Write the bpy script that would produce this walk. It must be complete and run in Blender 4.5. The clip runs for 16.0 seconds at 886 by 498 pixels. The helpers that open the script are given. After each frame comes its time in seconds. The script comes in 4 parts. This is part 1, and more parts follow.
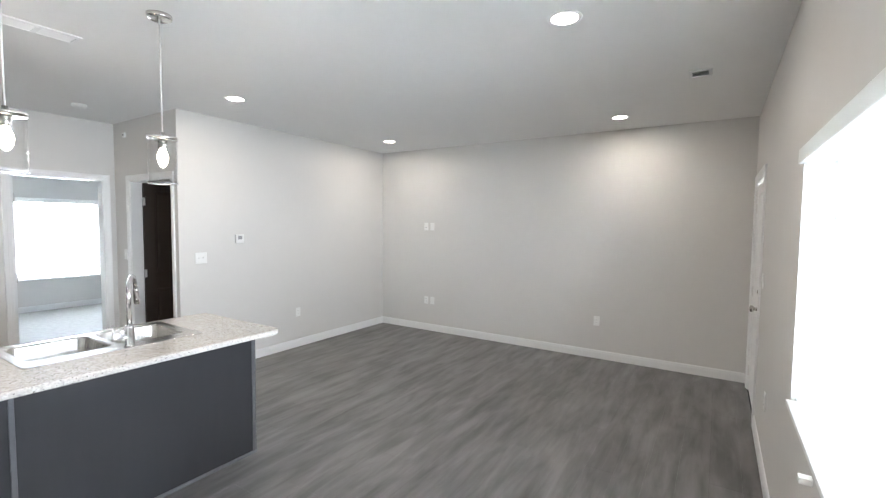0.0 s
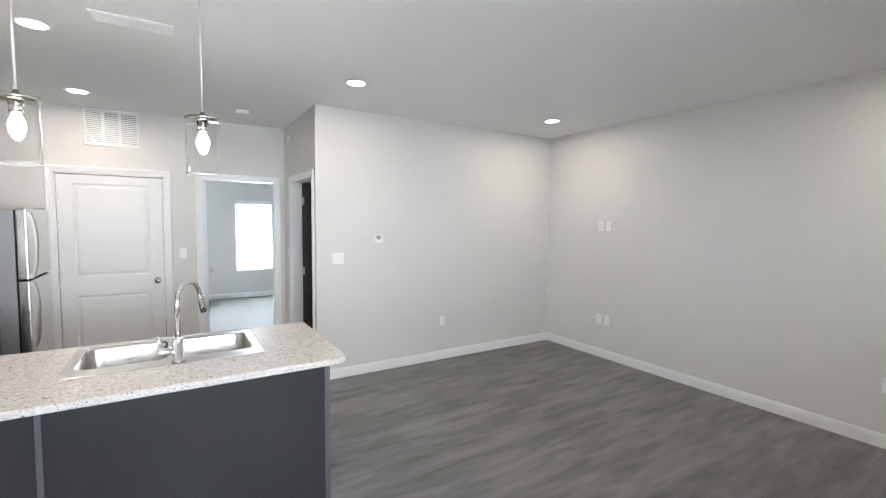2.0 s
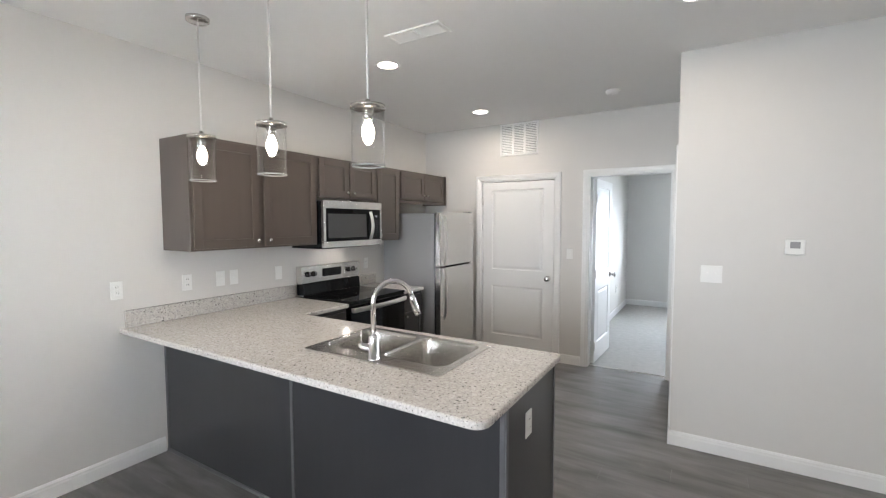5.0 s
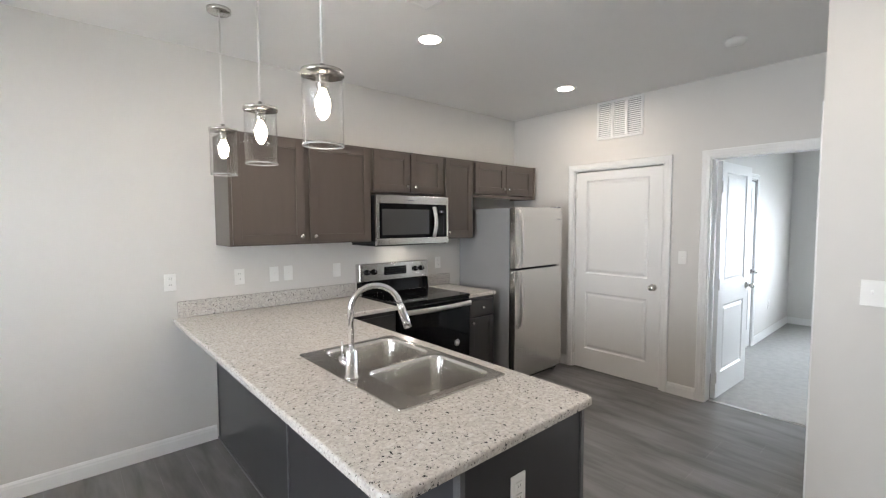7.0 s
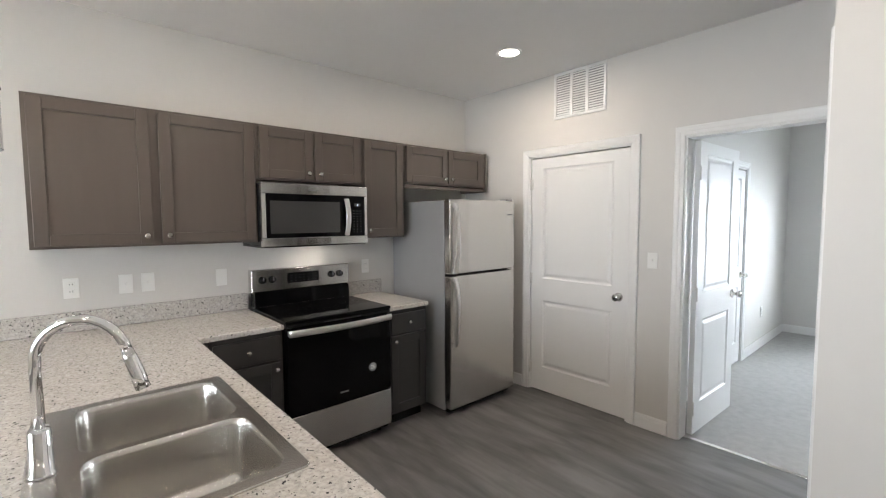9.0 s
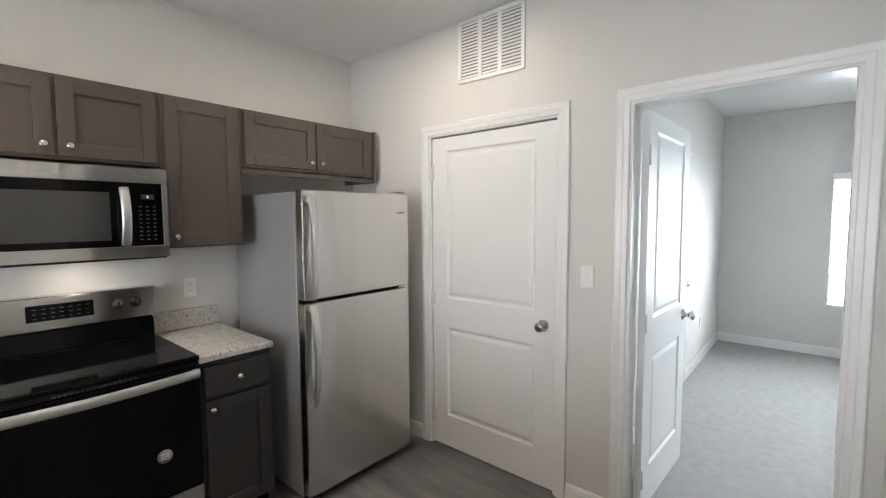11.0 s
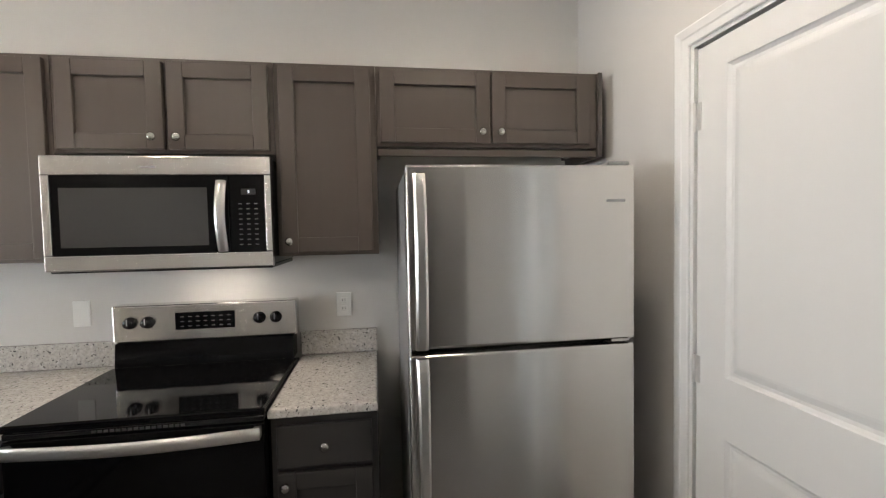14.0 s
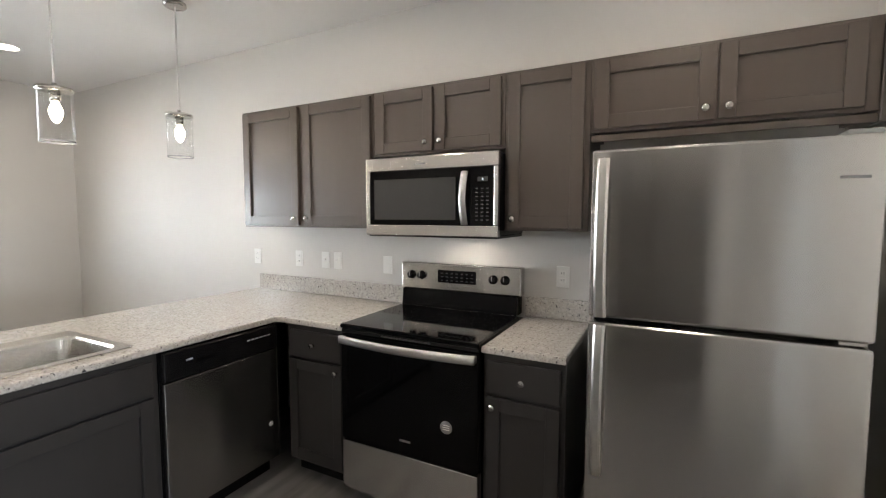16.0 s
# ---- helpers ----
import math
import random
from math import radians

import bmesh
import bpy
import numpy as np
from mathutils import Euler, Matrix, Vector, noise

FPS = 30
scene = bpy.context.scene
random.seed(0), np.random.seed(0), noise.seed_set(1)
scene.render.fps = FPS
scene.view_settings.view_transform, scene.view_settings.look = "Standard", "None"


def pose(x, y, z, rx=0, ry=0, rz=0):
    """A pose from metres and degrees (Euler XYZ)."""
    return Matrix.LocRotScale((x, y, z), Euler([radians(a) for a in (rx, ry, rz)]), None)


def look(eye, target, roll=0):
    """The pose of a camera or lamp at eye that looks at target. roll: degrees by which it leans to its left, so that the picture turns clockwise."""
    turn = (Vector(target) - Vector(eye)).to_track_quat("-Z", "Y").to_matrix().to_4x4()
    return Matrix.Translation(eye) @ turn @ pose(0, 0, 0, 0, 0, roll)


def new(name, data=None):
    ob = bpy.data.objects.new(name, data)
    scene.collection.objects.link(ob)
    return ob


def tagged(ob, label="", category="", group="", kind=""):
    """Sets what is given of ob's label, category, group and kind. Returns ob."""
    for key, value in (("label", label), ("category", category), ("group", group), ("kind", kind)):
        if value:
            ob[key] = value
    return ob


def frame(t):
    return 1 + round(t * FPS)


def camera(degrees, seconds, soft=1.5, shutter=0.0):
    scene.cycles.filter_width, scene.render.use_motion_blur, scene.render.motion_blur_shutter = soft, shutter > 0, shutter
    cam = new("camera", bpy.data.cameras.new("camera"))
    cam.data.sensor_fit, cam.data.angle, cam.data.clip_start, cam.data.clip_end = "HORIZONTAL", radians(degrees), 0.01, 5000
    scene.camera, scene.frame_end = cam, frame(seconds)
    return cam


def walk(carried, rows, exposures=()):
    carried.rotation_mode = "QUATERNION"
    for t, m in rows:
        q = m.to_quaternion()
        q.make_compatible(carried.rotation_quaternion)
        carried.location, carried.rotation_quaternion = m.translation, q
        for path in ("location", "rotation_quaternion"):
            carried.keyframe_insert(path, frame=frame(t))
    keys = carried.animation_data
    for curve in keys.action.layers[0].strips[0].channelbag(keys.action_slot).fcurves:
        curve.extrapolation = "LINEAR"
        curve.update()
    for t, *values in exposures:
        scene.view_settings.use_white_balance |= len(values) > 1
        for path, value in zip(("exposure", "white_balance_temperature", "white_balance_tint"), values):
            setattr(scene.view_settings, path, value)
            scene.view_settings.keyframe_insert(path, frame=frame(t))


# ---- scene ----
cam = camera(90.8, 16.0, 1.2)
PATH = [
    (0, (1.693, 0.943, 1.626), (0.628, 2.632, 1.511), 0.6),
    (0.5, (1.641, 1.176, 1.639), (0.456, 2.783, 1.519), 0.6),
    (1, (1.563, 1.456, 1.642), (0.243, 2.953, 1.518), 0.5),
    (1.5, (1.522, 1.786, 1.633), (0.004, 3.083, 1.512), 0.5),
    (2, (1.397, 2.052, 1.624), (-0.3, 3.102, 1.497), 0.5),
    (2.5, (1.28, 2.322, 1.634), (-0.569, 3.074, 1.506), 0.4),
    (3, (1.179, 2.613, 1.625), (-0.776, 3.016, 1.493), 0.3),
    (3.5, (1.05, 2.863, 1.616), (-0.946, 2.883, 1.49), 0.2),
    (4, (0.841, 3.051, 1.614), (-1.121, 2.685, 1.488), -0.1),
    (4.5, (0.678, 3.246, 1.602), (-1.186, 2.53, 1.48), -0.1),
    (5, (0.529, 3.438, 1.592), (-1.18, 2.406, 1.469), -0.1),
    (7.5, (-0.45, 3.643, 1.558), (-1.732, 2.114, 1.431), -0.3),
    (8, (-0.697, 3.594, 1.555), (-1.96, 2.049, 1.426), -0.4),
    (8.5, (-0.923, 3.547, 1.551), (-2.203, 2.017, 1.417), -0.3),
    (9, (-1.151, 3.484, 1.538), (-2.471, 1.988, 1.405), -0.3),
    (9.5, (-1.395, 3.417, 1.531), (-2.781, 1.982, 1.39), -0.3),
    (10, (-1.598, 3.275, 1.548), (-3.116, 1.981, 1.403), -0.2),
    (12.5, (-3.027, 2.749, 1.533), (-4.511, 1.414, 1.404), -1.2),
    (13, (-3.196, 2.634, 1.521), (-4.313, 0.979, 1.415), -1.5),
    (13.5, (-3.251, 2.495, 1.515), (-3.978, 0.634, 1.421), -1.3),
    (14, (-3.285, 2.385, 1.492), (-3.581, 0.409, 1.407), -1.1),
    (14.5, (-3.364, 2.353, 1.465), (-3.285, 0.356, 1.38), -0.6),
    (15, (-3.471, 2.4, 1.458), (-3.059, 0.446, 1.345), -0.5),
    (15.5, (-3.546, 2.5, 1.467), (-2.869, 0.624, 1.33), -0.2),
    (16, (-3.607, 2.628, 1.467), (-2.7, 0.852, 1.322), 0.1),
]
walk(cam, [(t, look(eye, target, roll)) for t, eye, target, roll in PATH],
     [(0, 0.27, 6350, 13), (2, 0.18, 6400, 13), (4, -0.03, 6600, 14), (5, -0.04, 6600, 14), (8, -0.03, 6700, 14), (10, -0.05, 6750, 14), (12.5, 0.0, 6600, 13), (13.5, -0.04, 6900, 14), (16, -0.03, 6900, 14)])

# ---- light ----
world = bpy.data.worlds.new("sky")
scene.world = world
world.use_nodes = True
wn = world.node_tree
sky = wn.nodes.new("ShaderNodeTexSky")
sky.sky_type, sky.sun_disc = "NISHITA", False
sky.sun_elevation, sky.sun_rotation = radians(50), radians(180)
wn.links.new(sky.outputs[0], wn.nodes["Background"].inputs[0])
wn.nodes["Background"].inputs[1].default_value = 0.15


def lamp(name, kind, m, power, colour, size=0.1, size_y=None, spread=180):
    data = bpy.data.lights.new(name, kind)
    data.energy, data.color = power, colour
    if kind == "AREA":
        data.shape, data.size = ("RECTANGLE", size) if size_y else ("DISK", size)
        if size_y:
            data.size_y = size_y
        data.spread = radians(spread)
    elif kind == "POINT":
        data.shadow_soft_size = size
    ob = new(name, data)
    ob.matrix_world = m
    return ob


sun = lamp("sun", "SUN", look((0, -10, 12), (0, 0, 0)), 2.0, (1, 0.95, 0.88))
sun.data.angle = radians(2)

COOL, WARM = (0.73, 0.87, 1.0), (1.0, 0.90, 0.77)
WEST, NORTH, EAST, SOUTH, PANTRY, HALL, TOP = -2.925, 6.425, 1.995, 0.240, -4.325, 3.252, 2.745
BED_W, BED_S, BED_N = -8.5, 2.13, 6.0
WIN_E = (1.62, 3.40, 0.835, 1.955)
WIN_B = (3.15, 4.60, 0.555, 1.995)
lamp("window_light", "AREA", pose(EAST + 0.30, 2.51, 1.40, 0, 90, 0), 132, COOL, 1.15, 1.75)
lamp("bedroom_window_light", "AREA", pose(BED_W - 0.30, 3.93, 1.31, 0, -90, 0), 245, COOL, 1.3, 1.35)
DOWNLIGHTS = [(0.94, 3.35), (0.78, 5.80), (-2.18, 5.68), (-2.09, 3.36), (-2.08, 1.39), (-3.67, 1.365), (0.885, 1.10)]
for lx, ly in DOWNLIGHTS:
    lamp("downlight_lamp", "AREA", pose(lx, ly, TOP - 0.014, 0, 0, 0), 9.0 if ly < 2 and lx < 0 else 7.2, WARM, 0.12)
PENDANTS = [0.938, 1.550, 2.182]
PEND_X = -0.932
for py in PENDANTS:
    lamp("pendant_lamp", "POINT", pose(PEND_X, py, 1.95), 3.6, WARM, 0.025)
lamp("cooktop_lamp", "AREA", pose(-2.60, 0.44, 1.345), 0.7, WARM, 0.06)

# ---- materials ----


def material(name, colour, rough=0.5, metal=0.0, var=0.0, scale=8.0, bump=0.0, bump_scale=60.0, stretch=(1, 1, 1), coat=0.0, spec=0.5, emit=None, rnd=0.0):
    """Principled with two scales of colour variation, fine bump, and a per-object shift."""
    mat = bpy.data.materials.new(name)
    mat.use_nodes = True
    nt = mat.node_tree
    n, l = nt.nodes, nt.links
    p = n["Principled BSDF"]
    p.inputs["Base Color"].default_value = (*colour, 1)
    p.inputs["Roughness"].default_value = rough
    p.inputs["Metallic"].default_value = metal
    p.inputs["Coat Weight"].default_value = coat
    p.inputs["Specular IOR Level"].default_value = spec
    if emit:
        p.inputs["Emission Color"].default_value = (*emit[0], 1)
        p.inputs["Emission Strength"].default_value = emit[1]
    if var or bump or rnd:
        co = n.new("ShaderNodeTexCoord")
        mp = n.new("ShaderNodeMapping")
        mp.inputs["Scale"].default_value = stretch
        l.new(co.outputs["Object"], mp.inputs["Vector"])
    if var or rnd:
        a, b = n.new("ShaderNodeTexNoise"), n.new("ShaderNodeTexNoise")
        a.inputs["Scale"].default_value, b.inputs["Scale"].default_value = scale, scale * 9
        a.inputs["Detail"].default_value = b.inputs["Detail"].default_value = 4
        l.new(mp.outputs[0], a.inputs["Vector"])
        l.new(mp.outputs[0], b.inputs["Vector"])
        mix = n.new("ShaderNodeMix")
        mix.inputs[0].default_value = 0.35
        l.new(a.outputs[0], mix.inputs[2])
        l.new(b.outputs[0], mix.inputs[3])
        out = mix.outputs[0]
        ramp = n.new("ShaderNodeMapRange")
        ramp.inputs["From Min"].default_value, ramp.inputs["From Max"].default_value = 0.3, 0.7
        ramp.inputs["To Min"].default_value, ramp.inputs["To Max"].default_value = 1 - var, 1 + var
        l.new(out, ramp.inputs["Value"])
        val = ramp.outputs[0]
        if rnd:
            info = n.new("ShaderNodeObjectInfo")
            rr = n.new("ShaderNodeMapRange")
            rr.inputs["To Min"].default_value, rr.inputs["To Max"].default_value = 1 - rnd, 1 + rnd
            l.new(info.outputs["Random"], rr.inputs["Value"])
            mul = n.new("ShaderNodeMath")
            mul.operation = "MULTIPLY"
            l.new(val, mul.inputs[0])
            l.new(rr.outputs[0], mul.inputs[1])
            val = mul.outputs[0]
        sc = n.new("ShaderNodeVectorMath")
        sc.operation = "SCALE"
        sc.inputs[0].default_value = colour
        l.new(val, sc.inputs["Scale"])
        l.new(sc.outputs[0], p.inputs["Base Color"])
    if bump:
        t = n.new("ShaderNodeTexNoise")
        t.inputs["Scale"].default_value, t.inputs["Detail"].default_value = bump_scale, 3
        l.new(mp.outputs[0], t.inputs["Vector"])
        bp = n.new("ShaderNodeBump")
        bp.inputs["Strength"].default_value, bp.inputs["Distance"].default_value = bump, 0.002
        l.new(t.outputs[0], bp.inputs["Height"])
        l.new(bp.outputs[0], p.inputs["Normal"])
    return mat


PAINT = material("wall_paint", (0.66, 0.645, 0.62), 0.55, var=0.015, scale=1.5, bump=0.10, bump_scale=220)
CEIL = material("ceiling_paint", (0.85, 0.845, 0.83), 0.8, var=0.012, scale=1.2, bump=0.12, bump_scale=180)
TRIM = material("white_trim", (0.80, 0.80, 0.79), 0.35, var=0.01, scale=3)
DOORW = material("white_door", (0.78, 0.78, 0.77), 0.46, var=0.012, scale=2, bump=0.05, bump_scale=90, stretch=(1, 1, 0.1))
PLASTIC = material("white_plastic", (0.82, 0.82, 0.80), 0.3, var=0.01)
SLOT = material("dark_slot", (0.03, 0.03, 0.03), 0.6)
CAB = material("cabinet_stain", (0.084, 0.067, 0.057), 0.35, coat=0.22, var=0.10, scale=3.0, bump=0.05, bump_scale=60, stretch=(1, 1, 0.12))
CAB.node_tree.nodes["Principled BSDF"].inputs["Coat Roughness"].default_value = 0.22
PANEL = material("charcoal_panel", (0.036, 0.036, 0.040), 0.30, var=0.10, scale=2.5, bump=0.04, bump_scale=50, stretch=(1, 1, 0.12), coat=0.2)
PANEL.node_tree.nodes["Principled BSDF"].inputs["Coat Roughness"].default_value = 0.2
# Panel finish painted lighter, in place of light caught on strips and moulding
STRIP_LIT = material("edge_strip_highlight", (0.13, 0.13, 0.137), 0.30, var=0.08, scale=6)
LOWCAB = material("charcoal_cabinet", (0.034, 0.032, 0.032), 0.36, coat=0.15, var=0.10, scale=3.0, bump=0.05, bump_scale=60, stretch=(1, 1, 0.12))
LOWCAB.node_tree.nodes["Principled BSDF"].inputs["Coat Roughness"].default_value = 0.25
BROWN = material("brown_door", (0.055, 0.040, 0.032), 0.5, var=0.12, scale=3, stretch=(1, 1, 0.12))
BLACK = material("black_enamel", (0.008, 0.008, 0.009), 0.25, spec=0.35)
BLACKGLASS = material("black_glass", (0.004, 0.004, 0.0045), 0.05, spec=0.16)
MWGLASS = material("oven_window", (0.05, 0.05, 0.05), 0.12, var=0.05, scale=300)
DUCT_SHADE = material("duct_shade", (0.22, 0.22, 0.225), 0.7)
GREYSIDE = material("grey_enamel", (0.33, 0.335, 0.34), 0.38, metal=0.3, var=0.02, bump=0.08, bump_scale=300)
NICKEL = material("brushed_nickel", (0.62, 0.60, 0.57), 0.20, metal=1.0, var=0.04, scale=40)
HANDLE = material("handle_steel", (0.72, 0.705, 0.68), 0.33, metal=1.0, var=0.03, scale=30)
SATIN = material("satin_nickel", (0.74, 0.73, 0.71), 0.5, metal=0.6)
KEYPRINT = material("key_print", (0.10, 0.10, 0.105), 0.5)
CHROME = material("chrome", (0.86, 0.86, 0.87), 0.06, metal=1.0)
MARK = material("grey_mark", (0.30, 0.30, 0.31), 0.5)
LIT = material("lit_digits", (0.1, 0.1, 0.1), 0.5, emit=((0.8, 0.9, 1.0), 1.5))
CARPET = material("carpet", (0.46, 0.455, 0.44), 0.95, var=0.11, scale=16, bump=0.8, bump_scale=320, spec=0.1)
SLAB = material("underlay", (0.04, 0.04, 0.042), 0.9)
GROUND = material("outdoor_ground", (0.30, 0.31, 0.24), 0.9, var=0.2, scale=0.6)
GLOW = material("lamp_glow", (0.9, 0.9, 0.9), 0.5, emit=((1.0, 0.95, 0.87), 14.0))
BULB = material("bulb_glow", (0.9, 0.9, 0.9), 0.5, emit=((1.0, 0.88, 0.70), 22.0))
OUTSIDE = material("bright_daylight", (0.8, 0.8, 0.8), 0.9, emit=((0.93, 0.97, 1.0), 6.0))
BLIND = material("blind_slat", (0.85, 0.85, 0.84), 0.45, var=0.01)
bn = BLIND.node_tree
tr, mx = bn.nodes.new("ShaderNodeBsdfTranslucent"), bn.nodes.new("ShaderNodeMixShader")
tr.inputs[0].default_value = (0.9, 0.9, 0.88, 1)
mx.inputs[0].default_value = 0.45
bn.links.new(bn.nodes["Principled BSDF"].outputs[0], mx.inputs[1])
bn.links.new(tr.outputs[0], mx.inputs[2])
bn.links.new(mx.outputs[0], bn.nodes["Material Output"].inputs[0])


def steel(name, colour, rough, turn, along=(1, 1, 1)):
    """Brushed stainless steel: anisotropic, with fine streaks."""
    mat = material(name, colour, rough, metal=1.0, var=0.03, scale=14, bump=0.03, bump_scale=160, stretch=along)
    n, l = mat.node_tree.nodes, mat.node_tree.links
    p = n["Principled BSDF"]
    p.inputs["Anisotropic"].default_value = 0.75
    p.inputs["Anisotropic Rotation"].default_value = turn
    co, mp, wav, bp = n.new("ShaderNodeTexCoord"), n.new("ShaderNodeMapping"), n.new("ShaderNodeTexNoise"), n.new("ShaderNodeBump")
    mp.inputs["Scale"].default_value = (7, 7, 0.15)
    wav.inputs["Scale"].default_value, wav.inputs["Detail"].default_value = 1.0, 1.0
    bp.inputs["Strength"].default_value, bp.inputs["Distance"].default_value = 0.8, 0.006
    l.new(co.outputs["Object"], mp.inputs["Vector"])
    l.new(mp.outputs[0], wav.inputs["Vector"])
    l.new(wav.outputs[0], bp.inputs["Height"])
    l.new(bp.outputs[0], p.inputs["Normal"])
    tan = n.new("ShaderNodeTangent")
    tan.direction_type, tan.axis = "RADIAL", "Z"
    l.new(tan.outputs[0], p.inputs["Tangent"])
    return mat


STEEL = steel("stainless_steel", (0.67, 0.655, 0.63), 0.24, 0.25, (0.4, 0.4, 12))
# Steel darkened in its colour to stand for the dark room it reflects
STEEL_DARKENED = steel("stainless_dark_reflection", (0.36, 0.355, 0.35), 0.27, 0.25, (0.4, 0.4, 12))
SINK = material("sink_steel", (0.60, 0.585, 0.56), 0.25, metal=1.0, var=0.05, scale=10, bump=0.03, bump_scale=120, stretch=(8, 0.5, 1))


def glass(name):
    """Thin clear glass: see-through, with a Fresnel sheen."""
    mat = bpy.data.materials.new(name)
    mat.use_nodes = True
    n, l = mat.node_tree.nodes, mat.node_tree.links
    n.remove(n["Principled BSDF"])
    clear, sheen, mix = n.new("ShaderNodeBsdfTransparent"), n.new("ShaderNodeBsdfGlossy"), n.new("ShaderNodeMixShader")
    edge, power, low = n.new("ShaderNodeLayerWeight"), n.new("ShaderNodeMath"), n.new("ShaderNodeMath")
    clear.inputs[0].default_value = (0.99, 0.992, 0.992, 1)
    sheen.inputs["Roughness"].default_value = 0.02
    edge.inputs["Blend"].default_value = 0.5
    power.operation, power.inputs[1].default_value = "POWER", 3.0
    low.operation, low.inputs[1].default_value, low.inputs[2].default_value = "MULTIPLY_ADD", 0.4, 0.025
    l.new(edge.outputs["Facing"], power.inputs[0])
    l.new(power.outputs[0], low.inputs[0])
    l.new(low.outputs[0], mix.inputs[0])
    l.new(clear.outputs[0], mix.inputs[1])
    l.new(sheen.outputs[0], mix.inputs[2])
    l.new(mix.outputs[0], n["Material Output"].inputs[0])
    return mat


GLASS = glass("clear_glass")
RIM = material("polished_glass_rim", (0.80, 0.82, 0.82), 0.08, spec=0.8)
RIM.node_tree.nodes["Principled BSDF"].inputs["Transmission Weight"].default_value = 0.6


def granite():
    mat = bpy.data.materials.new("speckled_granite")
    mat.use_nodes = True
    n, l = mat.node_tree.nodes, mat.node_tree.links
    p = n["Principled BSDF"]
    co = n.new("ShaderNodeTexCoord")
    warm = n.new("ShaderNodeTexNoise")
    warm.inputs["Scale"].default_value, warm.inputs["Detail"].default_value = 85, 6
    l.new(co.outputs["Object"], warm.inputs["Vector"])
    base = n.new("ShaderNodeValToRGB")
    e = base.color_ramp.elements
    e[0].position, e[0].color = 0.32, (0.46, 0.435, 0.405, 1)
    e[1].position, e[1].color = 0.64, (0.63, 0.605, 0.575, 1)
    mid = base.color_ramp.elements.new(0.48)
    mid.color = (0.55, 0.525, 0.49, 1)
    l.new(warm.outputs[0], base.inputs[0])
    col = base.outputs[0]
    for size, low, high, shade, seed in ((60, 0.58, 0.68, (0.43, 0.41, 0.395, 1), 9.0), (45, 0.60, 0.68, (0.66, 0.645, 0.625, 1), 17.0), (82, 0.638, 0.666, (0.045, 0.045, 0.048, 1), 3.0), (125, 0.645, 0.68, (0.14, 0.135, 0.13, 1), 41.0), (90, 0.68, 0.72, (0.26, 0.20, 0.15, 1), 29.0)):
        t = n.new("ShaderNodeTexNoise")
        t.noise_dimensions = "4D"
        t.inputs["W"].default_value = seed
        t.inputs["Scale"].default_value, t.inputs["Detail"].default_value = size, 2
        l.new(co.outputs["Object"], t.inputs["Vector"])
        r = n.new("ShaderNodeMapRange")
        r.inputs["From Min"].default_value, r.inputs["From Max"].default_value = low, high
        l.new(t.outputs[0], r.inputs["Value"])
        m = n.new("ShaderNodeMix")
        m.data_type = "RGBA"
        l.new(r.outputs[0], m.inputs[0])
        l.new(col, m.inputs[6])
        m.inputs[7].default_value = shade
        col = m.outputs[2]
    l.new(col, p.inputs["Base Color"])
    p.inputs["Roughness"].default_value = 0.14
    return mat


GRANITE = granite()


def plank_material():
    """Grey-brown vinyl planks: long grain streaks, shifted for each plank."""
    mat = bpy.data.materials.new("vinyl_plank")
    mat.use_nodes = True
    n, l = mat.node_tree.nodes, mat.node_tree.links
    p = n["Principled BSDF"]
    co, info = n.new("ShaderNodeTexCoord"), n.new("ShaderNodeObjectInfo")
    off = n.new("ShaderNodeVectorMath")
    off.operation = "SCALE"
    off.inputs[0].default_value = (13, 37, 5)
    l.new(info.outputs["Random"], off.inputs["Scale"])
    add = n.new("ShaderNodeVectorMath")
    l.new(co.outputs["Object"], add.inputs[0])
    l.new(off.outputs[0], add.inputs[1])
    place = n.new("ShaderNodeNewGeometry").outputs["Position"]
    val = None
    for sx, sy, weight in ((11, 2.0, 0.52), (60, 1.8, 0.07), (4, 1.2, 0.41)):
        mp = n.new("ShaderNodeMapping")
        mp.inputs["Scale"].default_value = (sx, sy, 1)
        l.new(add.outputs[0] if sx > 50 else place, mp.inputs["Vector"])
        t = n.new("ShaderNodeTexNoise")
        t.inputs["Scale"].default_value, t.inputs["Detail"].default_value, t.inputs["Distortion"].default_value = 1.0, 5, 0.4
        l.new(mp.outputs[0], t.inputs["Vector"])
        k = n.new("ShaderNodeMath")
        k.operation = "MULTIPLY_ADD"
        k.inputs[1].default_value = weight
        l.new(t.outputs[0], k.inputs[0])
        if val is None:
            k.inputs[2].default_value = 0
        else:
            l.new(val, k.inputs[2])
        val = k.outputs[0]
    shift = n.new("ShaderNodeMath")
    shift.operation = "MULTIPLY_ADD"
    shift.inputs[1].default_value = 0.04
    l.new(info.outputs["Random"], shift.inputs[0])
    l.new(val, shift.inputs[2])
    ramp = n.new("ShaderNodeValToRGB")
    e = ramp.color_ramp.elements
    e[0].position, e[0].color = 0.36, (0.080, 0.077, 0.0755, 1)
    e[1].position, e[1].color = 0.66, (0.226, 0.220, 0.216, 1)
    l.new(shift.outputs[0], ramp.inputs[0])
    l.new(ramp.outputs[0], p.inputs["Base Color"])
    bp = n.new("ShaderNodeBump")
    bp.inputs["Strength"].default_value, bp.inputs["Distance"].default_value = 0.12, 0.001
    l.new(val, bp.inputs["Height"])
    l.new(bp.outputs[0], p.inputs["Normal"])
    p.inputs["Roughness"].default_value = 0.42
    p.inputs["Specular IOR Level"].default_value = 0.55
    return mat


